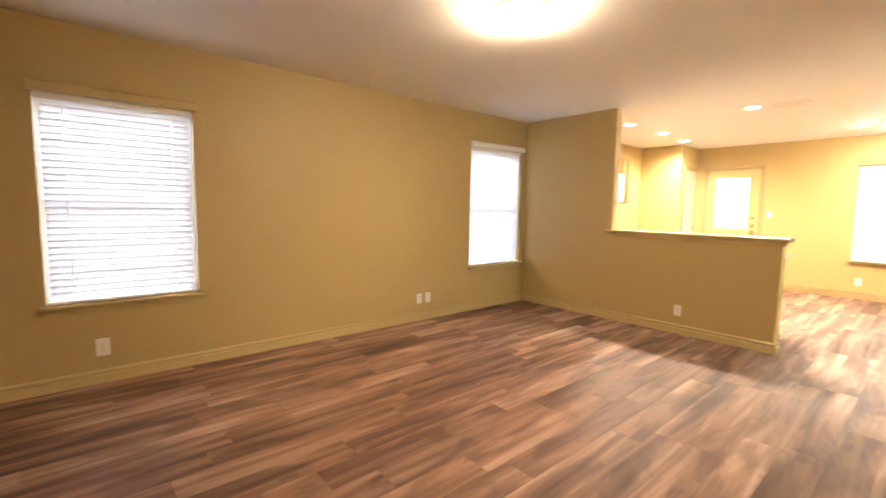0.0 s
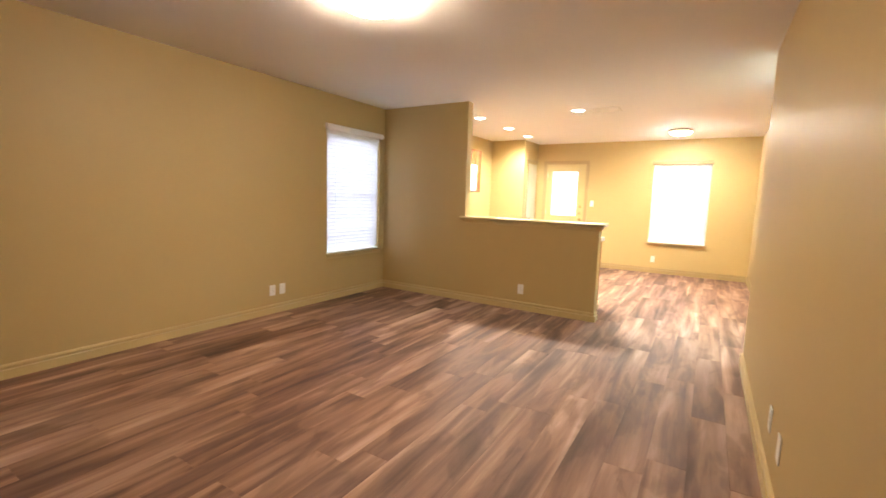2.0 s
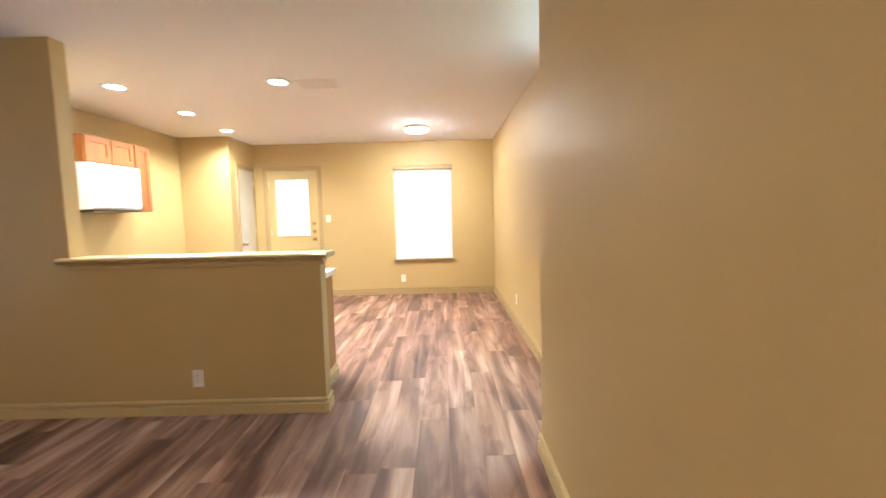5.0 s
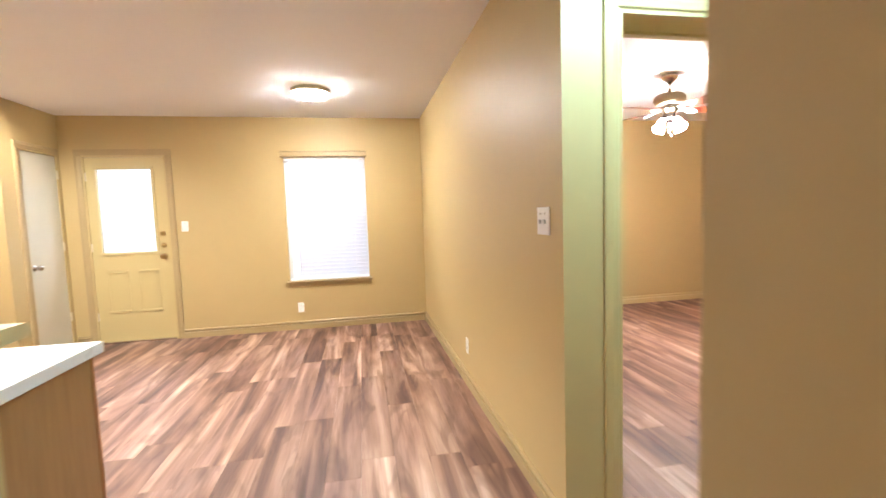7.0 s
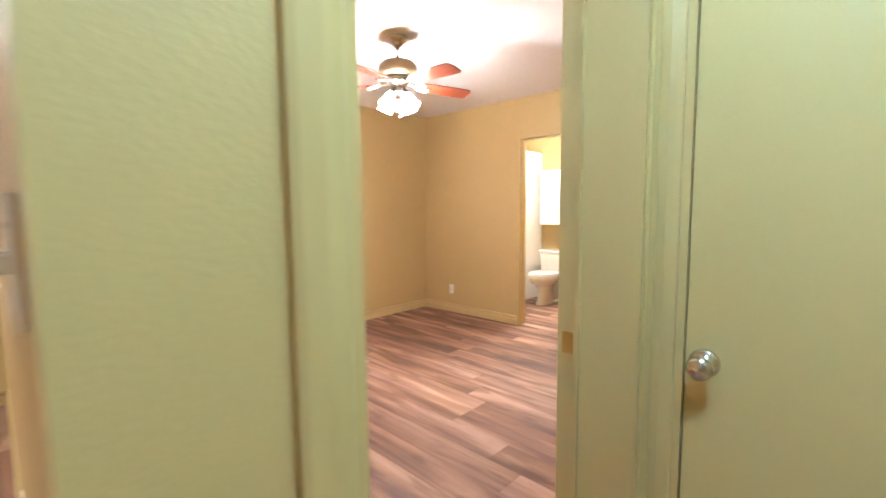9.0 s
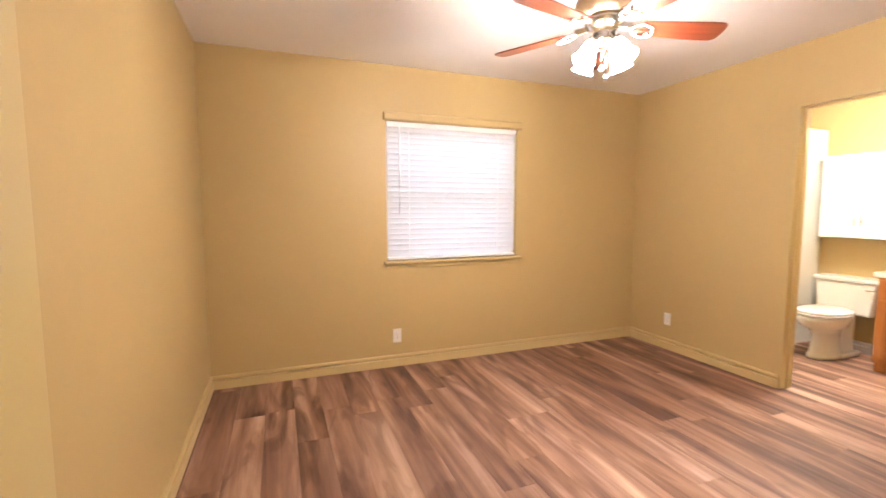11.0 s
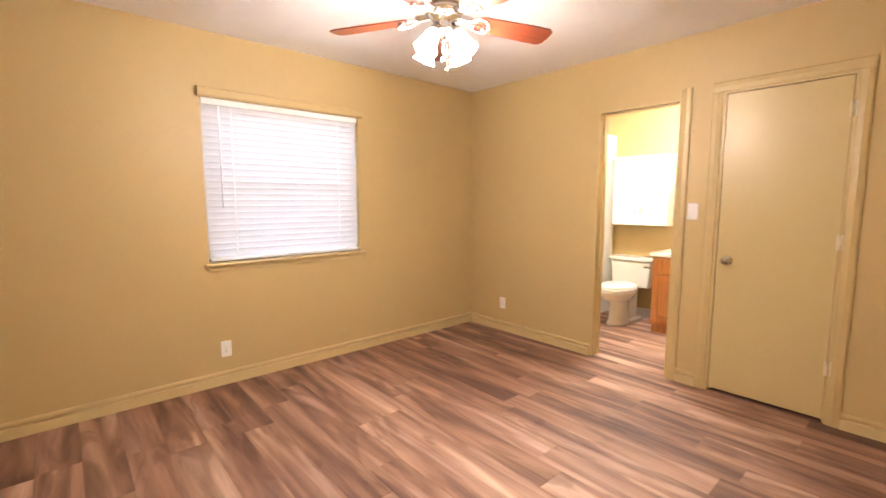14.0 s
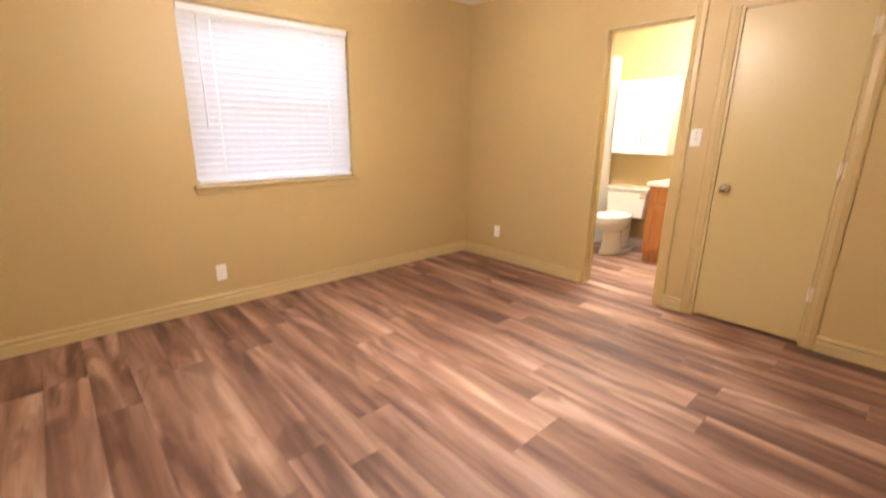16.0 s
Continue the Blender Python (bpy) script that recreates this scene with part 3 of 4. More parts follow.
tagged(part("trim_half_wall_mould", profile(MOULD, (-2.605, 4.655, 0.985), (0, -1, 0), (0, 0, 1), (1, 0, 0), 1.656), TRIM), "moulding under the half wall cap", "trim", kind="structure")
tagged(part("trim_half_wall_end", profile(MOULD, (-0.975, 4.655, 0.985), (1, 0, 0), (0, 0, 1), (0, 1, 0), 0.12), TRIM), "moulding under the half wall cap's end", "trim", kind="structure")


# ---- outlets and switches ----
def plate(kind, axis, face, out, a, z, width=0.070, height=0.115, gangs=1, label="", group=""):
    def bx(u0, n0, w0, u1, n1, w1, bevel=0.0):
        p0, p1 = sorted((face + out * n0, face + out * n1))
        return box(p0, u0, w0, p1, u1, w1, bevel) if axis == "x" else box(u0, p0, w0, u1, p1, w1, bevel)

    at = (face, a, z) if axis == "x" else (a, face, z)
    t = thing("outlet" if kind == "outlet" else "light_switch" if kind == "switch" else "wall_plate", at, label, kind, group)
    part("plate", bx(a - width / 2, 0.0005, z - height / 2, a + width / 2, 0.0065, z + height / 2, 0.0025), WHITE, t)
    for g in range(gangs):
        c = a + (g - (gangs - 1) / 2) * 0.046
        if kind == "outlet":
            for dz in (-0.0195, 0.0195):
                s = part("socket", bx(c - 0.0165, 0.006, z + dz - 0.014, c + 0.0165, 0.0082, z + dz + 0.014, 0.002), WHITE, t)
                for du, hh in ((-0.0065, 0.0045), (0.0065, 0.0035)):
                    part("slot", bx(c + du - 0.0011, 0.0080, z + dz - hh + 0.002, c + du + 0.0011, 0.0085, z + dz + hh + 0.002), DARK, s)
        elif kind == "switch":
            part("toggle", bx(c - 0.005, 0.006, z - 0.011, c + 0.005, 0.016, z + 0.006, 0.002), WHITE, t)
        part("screw", bx(c - 0.003, 0.0062, z - 0.003 + (0.0 if kind == "outlet" else 0.030), c + 0.003, 0.0072, z + 0.003 + (0.0 if kind == "outlet" else 0.030), 0.0008), NICKEL, t)


OL = "white plastic duplex outlet low on the khaki wall"
plate("outlet", "x", XW, 1, -0.04, 0.26, 0.080, 0.125, 1, "white oversized outlet plate below the blind", "outlets")
plate("outlet", "x", XW, 1, 2.81, 0.25, label=OL, group="outlets")
plate("wall plate", "x", XW, 1, 2.935, 0.25, label="blank white cover plate beside an outlet", group="outlets")
plate("outlet", "y", 4.655, -1, -1.82, 0.245, label="white plastic outlet on the half wall", group="outlets")
plate("outlet", "x", XE, -1, 2.36, 0.30, label=OL, group="outlets")
plate("wall plate", "x", XE, -1, 2.06, 0.30, label="white cover plate low on the khaki wall", group="outlets")
plate("outlet", "y", YN, -1, -0.845, 0.26, label="white plastic outlet under the dining window", group="outlets")
plate("outlet", "x", XD, -1, 6.73, 0.30, label=OL, group="outlets")
plate("outlet", "y", YN, -1, 2.105, 0.26, label="white plastic outlet under the bedroom window", group="outlets")
plate("outlet", "x", XBE, -1, 8.42, 0.285, label=OL, group="outlets")
plate("switch", "x", XD, -1, 5.30, 1.255, 0.118, 0.115, 2, "white double toggle switch near the bedroom doorway", "switches")
plate("switch", "y", YN, -1, -2.03, 1.26, label="white toggle switch beside the back door", group="switches")
plate("switch", "x", XBE, -1, 6.685, 1.255, label="white toggle switch between bathroom and closet doors", group="switches")


# ---- ceiling fixtures ----
def dome_light(x, y, r, drop, colour, power, label, ringm, rim, pan=0.026, lip=0.0):
    """A flush light: a metal pan of radius r times rim and a bulging glass bowl under it."""
    t = thing("ceiling_light", (x, y, H), label, "ceiling light")
    m = Matrix.Translation((x, y, H))
    p = r * rim
    part("base_ring", lathe([(0, -0.001), (p * 0.96, -0.001), (p, -0.005), (p, 0.004 - pan - lip), (p * 0.97, -pan - lip), (p * 0.95, -pan), (0, 0.002 - pan)], m, 40), ringm, t, "", 2)
    z0 = -pan - 0.001
    pts = [(p * 0.9, z0), (r * 0.97, z0 - 0.010)] + [(r * math.cos(a), z0 - 0.016 - (drop - pan - 0.017) * math.sin(a)) for a in (0.0, 0.25, 0.5, 0.75, 1.0, 1.25, 1.45)] + [(0, -drop)]
    area = math.pi * r * r * 1.25
    part("glass_dome", lathe(pts, m, 32), glow("lit_glass", colour, power / (math.pi * area)), t, "glowing frosted glass dome", 2)
    part("finial", lathe([(0.010, -drop + 0.002), (0.012, -drop - 0.006), (0.006, -drop - 0.016), (0, -drop - 0.018)], m, 12), NICKEL, t, "", 2)


dome_light(-1.78, 1.92, 0.195, 0.11, WARM, P_LIVING, "round flush ceiling light, lit, warm white", VINYL, 0.97, 0.036)
dome_light(-0.50, 7.76, 0.150, 0.080, SOFT, P_DINING, "small round flush ceiling light, lit", HINGE, 1.14, 0.030, 0.010)
dome_light(0.95, 4.66, 0.13, 0.09, COOL, P_ALCOVE, "small flush ceiling light, lit, greenish white", NICKEL, 0.8)

CAN = glow("lit_can_lens", SOFT, 60.0)


def recessed(x, y, power, spread):
    """A can set up into the ceiling: trim ring below, white baffle, glowing lens at the top."""
    t = thing("recessed_light", (x, y, H), "lit recessed downlight with white trim ring", "downlight", "recessed downlights")
    m = Matrix.Translation((x, y, H))
    part("trim_ring", lathe([(0.076, -0.001), (0.118, -0.001), (0.118, -0.004), (0.108, -0.008), (0.082, -0.008), (0.076, -0.004), (0.076, -0.001)], m, 36, close=False), VINYL, t, "", 2)
    part("baffle", lathe([(0.077, -0.002), (0.073, 0.058), (0.075, 0.065), (0.079, 0.060), (0.0785, -0.002)], m, 32, close=False), VINYL, t, "", 2)
    part("lens", lathe([(0, 0.012), (0.045, 0.014), (0.072, 0.026), (0.072, 0.030), (0, 0.030)], m, 32), CAN, t, "glowing lens", 2)
    beam = bpy.data.lights.new("downlight_beam", "SPOT")
    beam.energy, beam.color, beam.shadow_soft_size = power, SOFT, 0.05
    beam.spot_size, beam.spot_blend = radians(spread), 0.75
    new("downlight_beam", beam).matrix_world = pose(x, y, H - 0.03)


for i, (x, y) in enumerate(CANS):
    recessed(x, y, P_CAN * (2.1 if i == 3 else 1.0), 114 if i == 3 else 160)

t = thing("ceiling_vent", (-1.24, 5.76, H), "white metal ceiling air vent with louvres", "vent")
bm = bmesh.new()
for b in ((-1.42, 5.64, -1.06, 5.665), (-1.42, 5.865, -1.06, 5.89), (-1.42, 5.665, -1.395, 5.865), (-1.085, 5.665, -1.06, 5.865)):
    box(b[0], b[1], H - 0.008, b[2], b[3], H - 0.0005, 0.002, bm)
part("frame", bm, WHITE, t)
part("backing", box(-1.395, 5.665, H - 0.003, -1.085, 5.865, H - 0.001), DARK, t)
for i in range(9):
    y = 5.675 + i * 0.022
    bm = profile([(0, 0), (0.018, -0.010), (0.018, -0.0115), (0, -0.0015)], (-1.395, y, H - 0.002), (0, 1, 0), (0, 0, 1), (1, 0, 0), 0.31)
    part("louvre", bm, WHITE, t)

# Unseen ceiling lamp, added to brighten the bathroom and the wall under its cabinet.
dome_light(5.15, 7.45, 0.14, 0.10, WHITER, P_BATH, "unseen flush ceiling light added to brighten the bathroom", NICKEL, 0.85)

# ---- ceiling fan ----
FX, FY = 2.635, 7.085
fan = thing("ceiling_fan", (FX, FY, H), "nickel ceiling fan with cherry blades and four lit glass shades", "ceiling fan")
fm = Matrix.Translation((FX, FY, 0))
part("canopy", lathe([(0, H - 0.001), (0.066, H - 0.001), (0.070, H - 0.012), (0.062, H - 0.040), (0.034, H - 0.062), (0.018, H - 0.075)], fm, 28), NICKEL, fan, "brushed nickel canopy", 2)
part("downrod", rod((FX, FY, 2.29), (FX, FY, H - 0.06), 0.012, 12), NICKEL, fan, "", 2)
part("motor_housing", lathe([(0.016, 2.302), (0.05, 2.300), (0.105, 2.288), (0.128, 2.266), (0.132, 2.232), (0.120, 2.206), (0.098, 2.192), (0, 2.190)], fm, 36), plain("antique_pewter", (0.36, 0.27, 0.17), 0.35, metal=0.8, grain=0.12, scale=60), fan, "", 2)
part("switch_housing", lathe([(0.085, 2.190), (0.090, 2.172), (0.074, 2.150), (0.054, 2.134), (0.050, 2.106), (0.062, 2.092), (0.048, 2.074), (0, 2.068)], fm, 30), NICKEL, fan, "", 2)
blade_me = arm_me = None
for i in range(5):
    ang = -20 + 72 * i
    m = fm @ pose(0, 0, 2.152, 0, 2, ang) @ pose(0, 0, 0, -11, 0, 0)
    if blade_me is None:
        b = bmesh.new()
        out = [(0.165, -0.052), (0.30, -0.060), (0.45, -0.067), (0.522, -0.066), (0.545, -0.050), (0.550, 0.0), (0.545, 0.050), (0.522, 0.066), (0.45, 0.067), (0.30, 0.060), (0.165, 0.052)]
        profile(out, (0, 0, -0.003), (1, 0, 0), (0, 1, 0), (0, 0, 1), 0.006, b)
        blade_me = finish("blade", b, CHERRY)
        b = bmesh.new()
        box(0.068, -0.012, -0.006, 0.135, 0.012, 0.022, 0.004, b)
        for sy in (-1, 1):
            last = None
            for k in range(13):
                a = math.pi * k / 12
                q = Vector((0.175 - 0.045 * math.cos(a), sy * (0.004 + 0.040 * math.sin(a)), -0.010 + 0.010 * math.cos(a)))
                if last is not None:
                    rod(last, q, 0.0055, 8, b)
                last = q
            rod((0.205, sy * 0.026, -0.012), (0.205, sy * 0.026, -0.003), 0.010, 10, b)
        box(0.130, -0.005, -0.014, 0.222, 0.005, -0.005, 0.002, b)
        arm_me = finish("blade_bracket", b, NICKEL)
    bl = new("blade", blade_me)
    bl.parent, bl.matrix_parent_inverse = fan, fan.matrix_basis.inverted()
    bl.matrix_basis = m
    br = new("blade_bracket", arm_me)
    br.parent, br.matrix_parent_inverse = bl, bl.matrix_basis.inverted()
    br.matrix_basis = m
SHADE = glow("lit_tulip_glass", BULB, P_FAN / 4 / (math.pi * 0.0225))
for i in range(4):
    ang = 9 + 90 * i
    m = fm @ pose(0, 0, 2.100, 0, 0, ang) @ pose(0.062, 0, -0.010, 0, 0, 0) @ pose(0, 0, 0, 0, 180 - 31, 0) @ Matrix.Scale(0.90, 4)
    h = part("lamp_holder", lathe([(0.012, -0.03), (0.012, 0.0), (0.024, 0.006), (0.026, 0.030), (0.020, 0.034)], m, 16), NICKEL, fan, "", 2)
    part("shade", lathe([(0.022, 0.028), (0.030, 0.045), (0.036, 0.075), (0.040, 0.105), (0.050, 0.130), (0.056, 0.138), (0.052, 0.138), (0.044, 0.126), (0.0, 0.12)], m, 24), SHADE, h, "glowing frosted tulip shade", 2)
for dx, dy, z in ((0.025, 0.01, 1.945), (-0.02, -0.015, 1.975)):
    ch = part("pull_chain", rod((FX + dx, FY + dy, z), (FX + dx, FY + dy, 2.09), 0.0022, 6), NICKEL, fan)
    part("pull_knob", lathe([(0, z - 0.03), (0.007, z - 0.026), (0.008, z - 0.012), (0.003, z), (0, z)], Matrix.Translation((FX + dx, FY + dy, 0)), 10), NICKEL, ch, "", 2)


# ---- kitchen ----
def raised_door(parent, axis, face, out, a0, a1, z0, z1, material):
    """A framed cabinet door with a recessed panel."""
    def bx(u0, n0, w0, u1, n1, w1, bevel=0.0, bm=None):
        p0, p1 = sorted((face + out * n0, face + out * n1))
        return box(p0, u0, w0, p1, u1, w1, bevel, bm) if axis == "x" else box(u0, p0, w0, u1, p1, w1, bevel, bm)

    s = min(0.055, (a1 - a0) * 0.25, (z1 - z0) * 0.25)
    bm = bx(a0, 0.001, z0, a0 + s, 0.019, z1, 0.003)
    bx(a1 - s, 0.001, z0, a1, 0.019, z1, 0.003, bm)
    bx(a0 + s, 0.001, z0, a1 - s, 0.019, z0 + s, 0.003, bm)
    bx(a0 + s, 0.001, z1 - s, a1 - s, 0.019, z1, 0.003, bm)
    dr = part("door", bm, material, parent)
    part("panel", bx(a0 + s, 0.001, z0 + s, a1 - s, 0.010, z1 - s), material, dr)
    return dr


t = thing("base_cabinet", (-1.84, 5.05, 0), "brown oak peninsula cabinet behind the half wall", "cabinet")
part("body", box(-2.60, 4.778, 0.09, -1.093, 5.32, 0.833), PANEL, t)
part("end_panel", box(-1.093, 4.778, 0.0, -1.080, 5.322, 0.834, 0.001), PANEL, t)
part("edge_strip", box(-1.097, 5.322, 0.0, -1.078, 5.338, 0.834, 0.002), OAK, t)
part("toe_kick", box(-2.60, 4.80, 0.0, -1.10, 5.27, 0.09), DARK, t)
for i in range(3):
    x = -2.57 + i * 0.49
    raised_door(t, "y", 5.32, 1, x, x + 0.46, 0.13, 0.80, OAK)
part("base_trim", profile(BASE, (-1.080, 4.776, 0.0), (1, 0, 0), (0, 0, 1), (0, 1, 0), 0.56), TRIM, t, "khaki painted base trim")
tagged(part("worktop", box(-2.60, 4.777, 0.836, -1.052, 5.362, 0.876, 0.004), LAMIN), "white laminate worktop on the peninsula cabinet", "worktop")

t = thing("base_cabinet", (-3.6, 6.0, 0), "honey oak base cabinets along the kitchen wall", "cabinet")
part("body", box(XW + 0.002, 4.78, 0.09, -3.32, 6.93, 0.835), OAK, t)
part("toe_kick", box(XW + 0.002, 4.78, 0.0, -3.39, 6.93, 0.09), DARK, t)
for i in range(4):
    y = 4.84 + i * 0.52
    raised_door(t, "x", -3.32, 1, y, y + 0.49, 0.13, 0.66, OAK)
    part("drawer_front", box(-3.319, y, 0.69, -3.301, y + 0.49, 0.815, 0.003), OAK, t)
tagged(part("worktop", box(XW + 0.002, 4.777, 0.838, -3.27, 6.95, 0.876, 0.004), LAMIN), "white laminate worktop along the kitchen wall", "worktop")

t = thing("wall_cabinet", (-3.57, 6.47, 1.87), "short honey oak wall cabinet above the microwave", "cabinet")
part("body", box(XW + 0.002, 6.02, 1.875, -3.57, 6.690, 2.14), DEEPOAK, t)
raised_door(t, "x", -3.57, 1, 6.03, 6.35, 1.885, 2.13, DEEPOAK)
raised_door(t, "x", -3.57, 1, 6.36, 6.680, 1.885, 2.13, DEEPOAK)
t = thing("wall_cabinet", (-3.57, 6.85, 1.40), "tall narrow honey oak wall cabinet", "cabinet")
part("body", box(XW + 0.002, 6.695, 1.40, -3.57, 6.93, 2.14), DEEPOAK, t)
raised_door(t, "x", -3.57, 1, 6.702, 6.925, 1.41, 2.13, DEEPOAK)
t = thing("microwave", (-3.6, 6.4, 1.40), "white microwave hung under the short cabinet", "microwave")
part("body", box(XW + 0.002, 6.02, 1.42, -3.53, 6.690, 1.873, 0.006), WHITE, t)
part("door", box(-3.53, 6.025, 1.44, -3.505, 6.55, 1.865, 0.006), VINYL, t)
part("control_panel", box(-3.53, 6.555, 1.44, -3.508, 6.685, 1.865, 0.005), VINYL, t)
part("vent_base", box(XW + 0.01, 6.03, 1.40, -3.52, 6.680, 1.42), DARK, t, "dark vent underside")
part("door_window", box(-3.506, 6.09, 1.52, -3.502, 6.46, 1.77, 0.001), plain("grey_mesh_glass", (0.42, 0.42, 0.43), 0.25, grain=0.1, scale=200), t, "grey mesh window")
part("handle", rod((-3.488, 6.515, 1.50), (-3.488, 6.515, 1.80), 0.009, 10), VINYL, t, "", 2)

# ---- bathroom ----
TY = 7.755
t = thing("toilet", (5.820, TY, 0), "white porcelain two-piece toilet with closed lid", "toilet")


def oval(cx, cy, rx, ry, z, n=28, squash=0.0):
    return [Vector((cx + rx * math.cos(2 * math.pi * i / n) * (1 + squash * math.cos(2 * math.pi * i / n)), cy + ry * math.sin(2 * math.pi * i / n), z)) for i in range(n)]


def loft(rings):
    b = bmesh.new()
    vs = [[b.verts.new(p) for p in r] for r in rings]
    for p, q in zip(vs, vs[1:]):
        for i in range(len(p)):
            b.faces.new((p[i], p[(i + 1) % len(p)], q[(i + 1) % len(q)], q[i]))
    b.faces.new(vs[0][::-1])
    b.faces.new(vs[-1])
    for f in b.faces:
        f.smooth = True
    return b


part("bowl", loft([oval(5.790, TY, 0.205, 0.110, 0.0), oval(5.790, TY, 0.195, 0.104, 0.025), oval(5.790, TY, 0.175, 0.088, 0.06), oval(5.780, TY, 0.155, 0.082, 0.15), oval(5.770, TY, 0.150, 0.088, 0.225), oval(5.755, TY, 0.165, 0.105, 0.26), oval(5.730, TY, 0.215, 0.155, 0.295), oval(5.720, TY, 0.245, 0.178, 0.35), oval(5.720, TY, 0.248, 0.180, 0.385), oval(5.720, TY, 0.235, 0.170, 0.39)]), PORC, t, "", 2)
part("seat", loft([oval(5.720, TY, 0.245, 0.182, 0.392), oval(5.720, TY, 0.252, 0.188, 0.398), oval(5.720, TY, 0.250, 0.186, 0.410), oval(5.720, TY, 0.235, 0.172, 0.413)]), PORC, t, "", 2)
part("lid", loft([oval(5.725, TY, 0.240, 0.178, 0.416), oval(5.725, TY, 0.248, 0.184, 0.421), oval(5.725, TY, 0.244, 0.180, 0.432), oval(5.725, TY, 0.20, 0.15, 0.438)]), PORC, t, "", 2)
bm = box(5.840, TY - 0.075, 0.0, 6.060, TY + 0.075, 0.37, 0.03)
box(5.800, TY - 0.125, 0.0, 6.080, TY + 0.125, 0.045, 0.015, bm)
part("pedestal", bm, PORC, t)
bm = box(5.990, TY - 0.225, 0.37, 6.205, TY + 0.225, 0.665, 0.022)
for v in bm.verts:
    if v.co.z < 0.45:
        v.co.y = TY + (v.co.y - TY) * 0.90
part("tank", bm, PORC, t)
part("tank_lid", box(5.975, TY - 0.240, 0.666, 6.210, TY + 0.240, 0.70, 0.010), PORC, t)
lv = part("flush_lever", rod((5.985, TY - 0.17, 0.61), (5.970, TY - 0.17, 0.61), 0.010, 10), NICKEL, t)
part("handle", box(5.966, TY - 0.235, 0.603, 5.975, TY - 0.165, 0.617, 0.003), NICKEL, lv)

t = thing("vanity", (5.920, 7.045, 0), "honey oak bathroom vanity cabinet with drawer and door", "vanity")
part("body", box(5.690, 6.66, 0.09, 6.215, 7.385, 0.775), OAK, t)
part("toe_kick", box(5.725, 6.66, 0.0, 6.215, 7.380, 0.09), OAK, t)
for y0, y1 in ((7.020, 7.370), (6.69, 7.005)):
    part("drawer_front", box(5.671, y0, 0.615, 5.689, y1, 0.755, 0.004), OAK, t)
    raised_door(t, "x", 5.690, -1, y0, y1, 0.12, 0.595, OAK)
part("countertop", box(5.665, 6.655, 0.778, 6.217, 7.410, 0.815, 0.008), PORC, t, "white cultured marble top")

t = thing("wall_cabinet", (6.120, 7.695, 1.08), "white two-door wall cabinet above the toilet", "cabinet")
part("body", box(6.035, 7.405, 1.06, 6.217, 8.005, 1.80), WHITE, t)
part("crown", box(6.005, 7.385, 1.775, 6.217, 8.025, 1.81, 0.006), WHITE, t)
for y0, y1, k in ((7.410, 7.702, 7.680), (7.708, 8.000, 7.730)):
    dr = raised_door(t, "x", 6.035, -1, y0, y1, 1.065, 1.77, WHITE)
    part("handle", rod((6.005, k, 1.17), (6.005, k, 1.26), 0.005, 8), NICKEL, dr)

t = thing("shower_surround", (5.420, 8.5, 0), "white fibreglass tub and shower surround", "shower")
part("partition", box(5.540, 8.080, 0.0, 6.216, 8.195, 2.08, 0.012), PORC, t, "glossy white end panel")
part("tub_apron", box(4.80, 8.205, 0.0, 5.535, 8.2055, 0.42, 0.02), VINYL, t)
part("side_panel", box(6.180, 8.200, 0.42, 6.216, 8.87, 1.98, 0.006), VINYL, t)
part("back_panel", box(4.78, 8.845, 0.42, 6.175, 8.872, 1.98, 0.006), VINYL, t)
arm = part("shower_arm", rod((5.555, 8.045, 1.90), (5.555, 8.083, 1.93), 0.010, 10), NICKEL, t, "", 2)
part("shower_head", lathe([(0.010, 0.0), (0.016, 0.012), (0.032, 0.034), (0.034, 0.042), (0, 0.043)], look((5.555, 8.047, 1.902), (5.555, 7.985, 1.84)) @ pose(0, 0, 0, 180, 0, 0), 18), NICKEL, arm, "", 2)

t = thing("vanity_light", (6.200, 6.995, 2.05), "lit bar light with globe bulbs above the vanity", "wall light")
part("backplate", box(6.195, 6.78, 1.98, 6.218, 7.305, 2.08, 0.004), NICKEL, t)
GLOBE = glow("lit_globe", WHITER, P_BATH / 7 / (math.pi * 4 * math.pi * 0.045 ** 2))
for y in (6.87, 7.015, 7.215):
    h = part("lamp_holder", rod((6.196, y, 2.03), (6.165, y, 2.03), 0.02, 14), NICKEL, t, "", 2)
    part("globe", lathe([(0, -0.045)] + [(0.045 * math.cos(a), 0.045 * math.sin(a)) for a in (-1.2, -0.8, -0.4, 0, 0.4, 0.8, 1.2)] + [(0, 0.045)], Matrix.Translation((6.122, y, 2.03)), 20), GLOBE, h, "glowing glass globe", 2)


# ---- vinyl planks ----
PW, PL, GAPW = 0.178, 1.22, 0.0005
rng = random.Random(11)


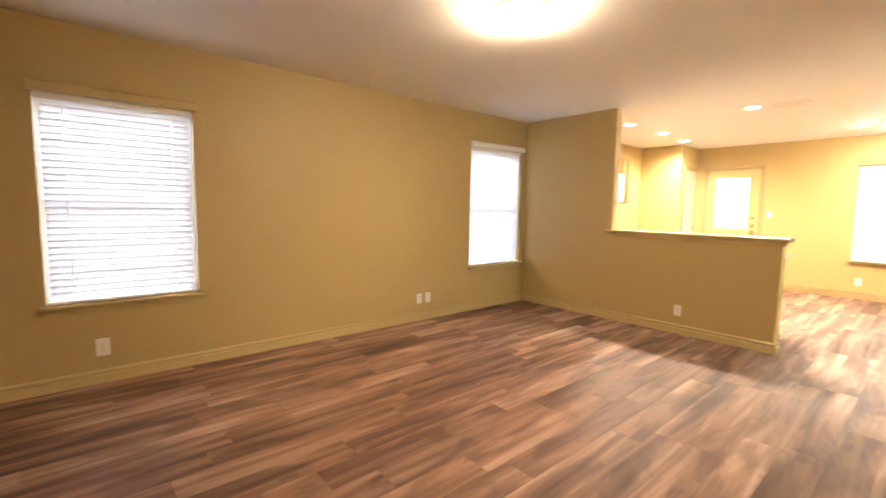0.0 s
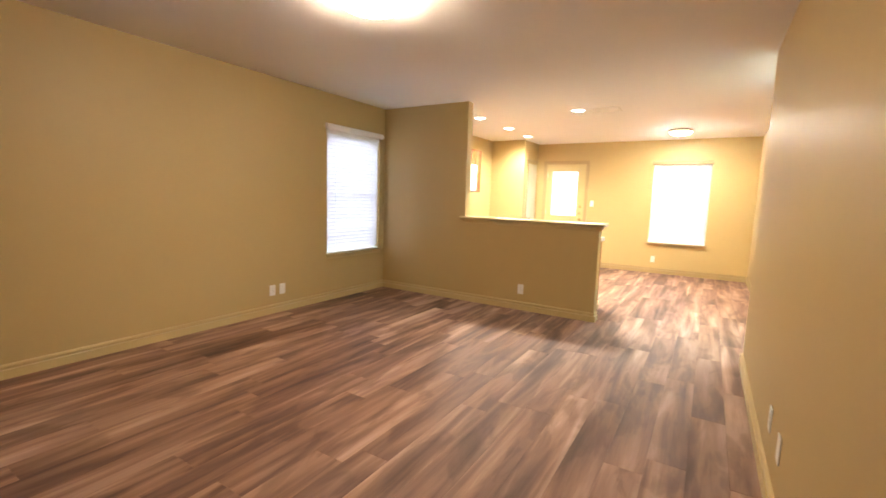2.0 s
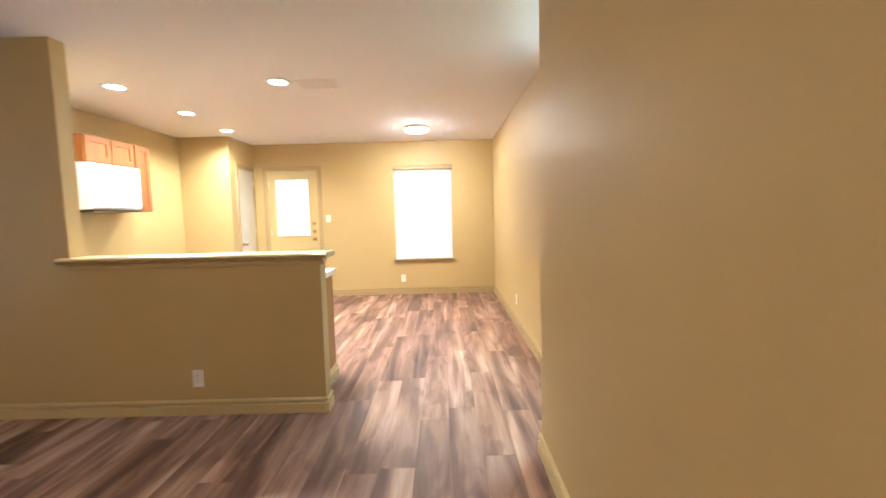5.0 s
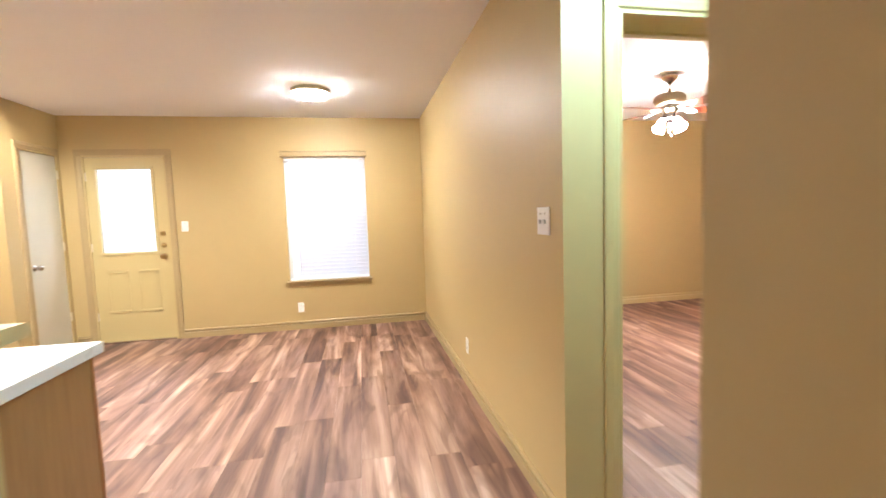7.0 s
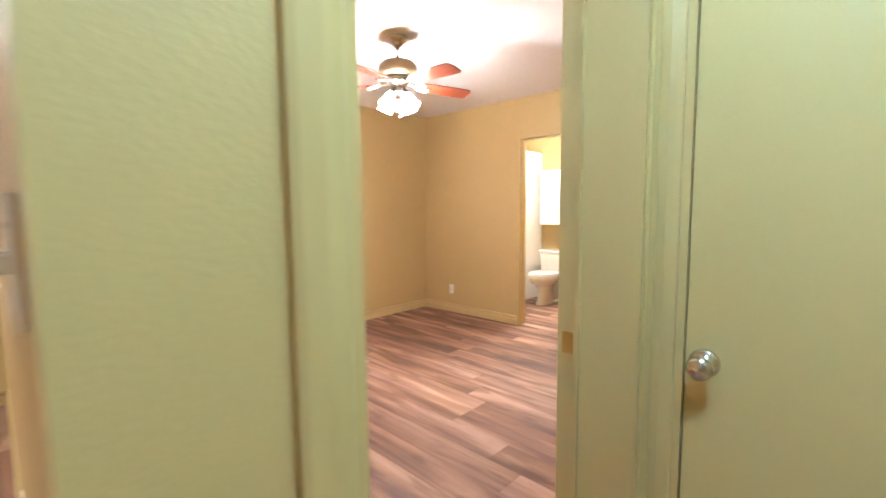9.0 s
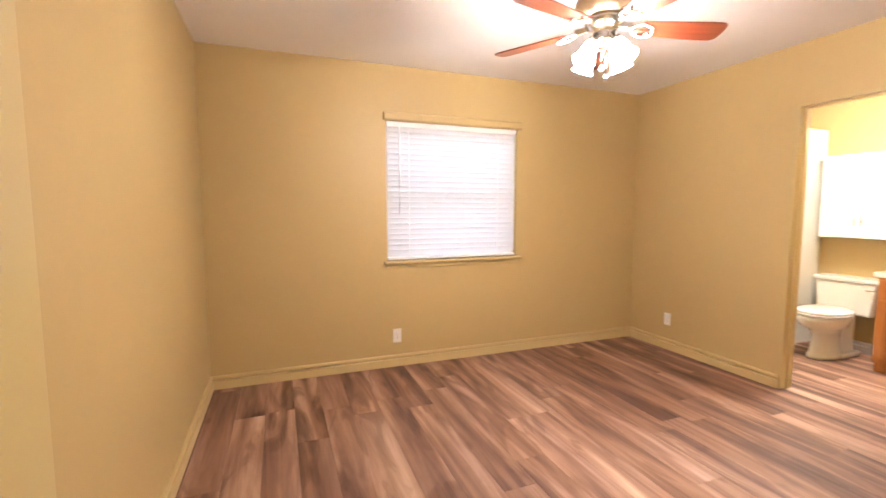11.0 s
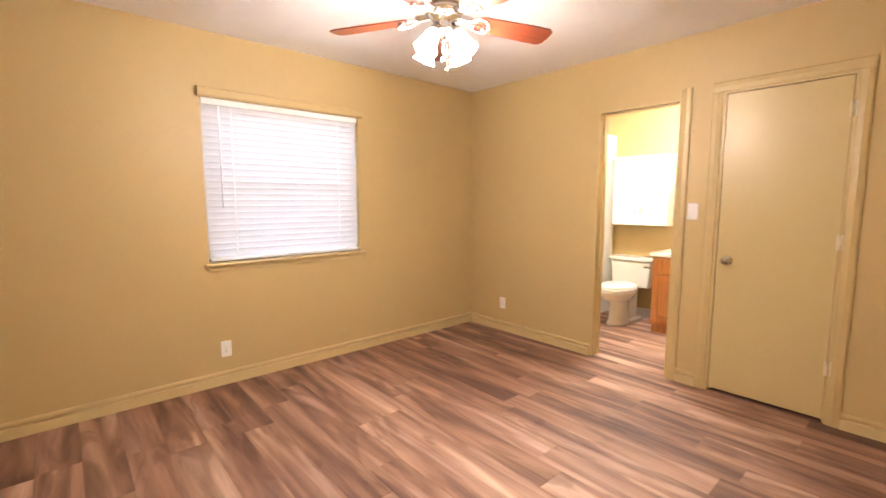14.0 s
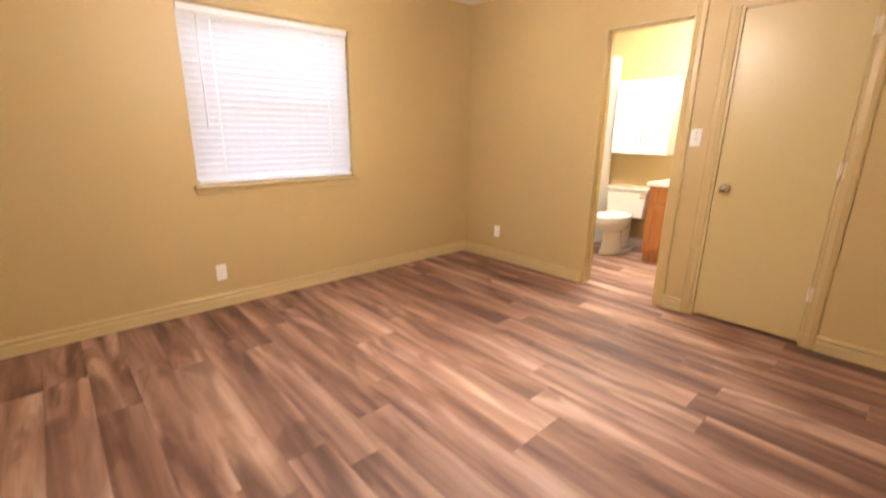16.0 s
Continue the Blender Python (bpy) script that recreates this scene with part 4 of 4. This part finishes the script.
def plank_box(w, l):
    """A thin plank with eased upper edges; its base lies at z -0.012, its top at 0."""
    e = 0.0009
    b = bmesh.new()
    lo = [b.verts.new(p) for p in ((0, 0, -0.012), (w, 0, -0.012), (w, l, -0.012), (0, l, -0.012))]
    md = [b.verts.new(p) for p in ((0, 0, -e), (w, 0, -e), (w, l, -e), (0, l, -e))]
    hi = [b.verts.new(p) for p in ((e, e, 0), (w - e, e, 0), (w - e, l - e, 0), (e, l - e, 0))]
    for p, q in ((lo, md), (md, hi)):
        for i in range(4):
            b.faces.new((p[i], p[(i + 1) % 4], q[(i + 1) % 4], q[i]))
    b.faces.new(hi)
    return b


whole = finish("plank", plank_box(PW - GAPW, PL - GAPW), PLANK)
rest_v, rest_f = [], []
singles = 0
x = XW
while x < XBATH:
    w = min(PW, XBATH - x)
    y0, y1 = (YS, YN) if x < XD else (YA - 0.1, YN)
    y = y0 - rng.uniform(0.05, PL - 0.05)
    while y < y1:
        s, e = max(y, y0), min(y + PL, y1)
        near = (XW + 0.3 < x < XE and 0.2 < e and s < YN) or (XE <= x < XBE)
        if e - s > 0.03:
            if near and singles < 300:
                singles += 1
                me = whole if e - s > PL - 0.002 and w > PW - 0.001 else finish("plank", plank_box(w - GAPW, e - s - GAPW), PLANK)
                ob = new("plank", me)
                ob.location = (x, s, 0)
                ob.parent = floor
            else:
                k = len(rest_v)
                ee = 0.0009
                X0, X1, Y0, Y1 = x, x + w - GAPW, s, e - GAPW
                rest_v += [(X0, Y0, -0.012), (X1, Y0, -0.012), (X1, Y1, -0.012), (X0, Y1, -0.012), (X0, Y0, -ee), (X1, Y0, -ee), (X1, Y1, -ee), (X0, Y1, -ee), (X0 + ee, Y0 + ee, 0), (X1 - ee, Y0 + ee, 0), (X1 - ee, Y1 - ee, 0), (X0 + ee, Y1 - ee, 0)]
                for g in (0, 4):
                    for i in range(4):
                        j = (i + 1) % 4
                        rest_f.append((k + g + i, k + g + j, k + g + 4 + j, k + g + 4 + i))
                rest_f.append((k + 8, k + 9, k + 10, k + 11))
        y += PL
    x += PW
me = bpy.data.meshes.new("plank_field")
me.from_pydata(rest_v, [], rest_f)
me.materials.append(PLANKS)
ob = new("plank_field", me)
ob.parent = floor
tagged(ob, "brown and grey wood-look vinyl planks", kind="stuff")
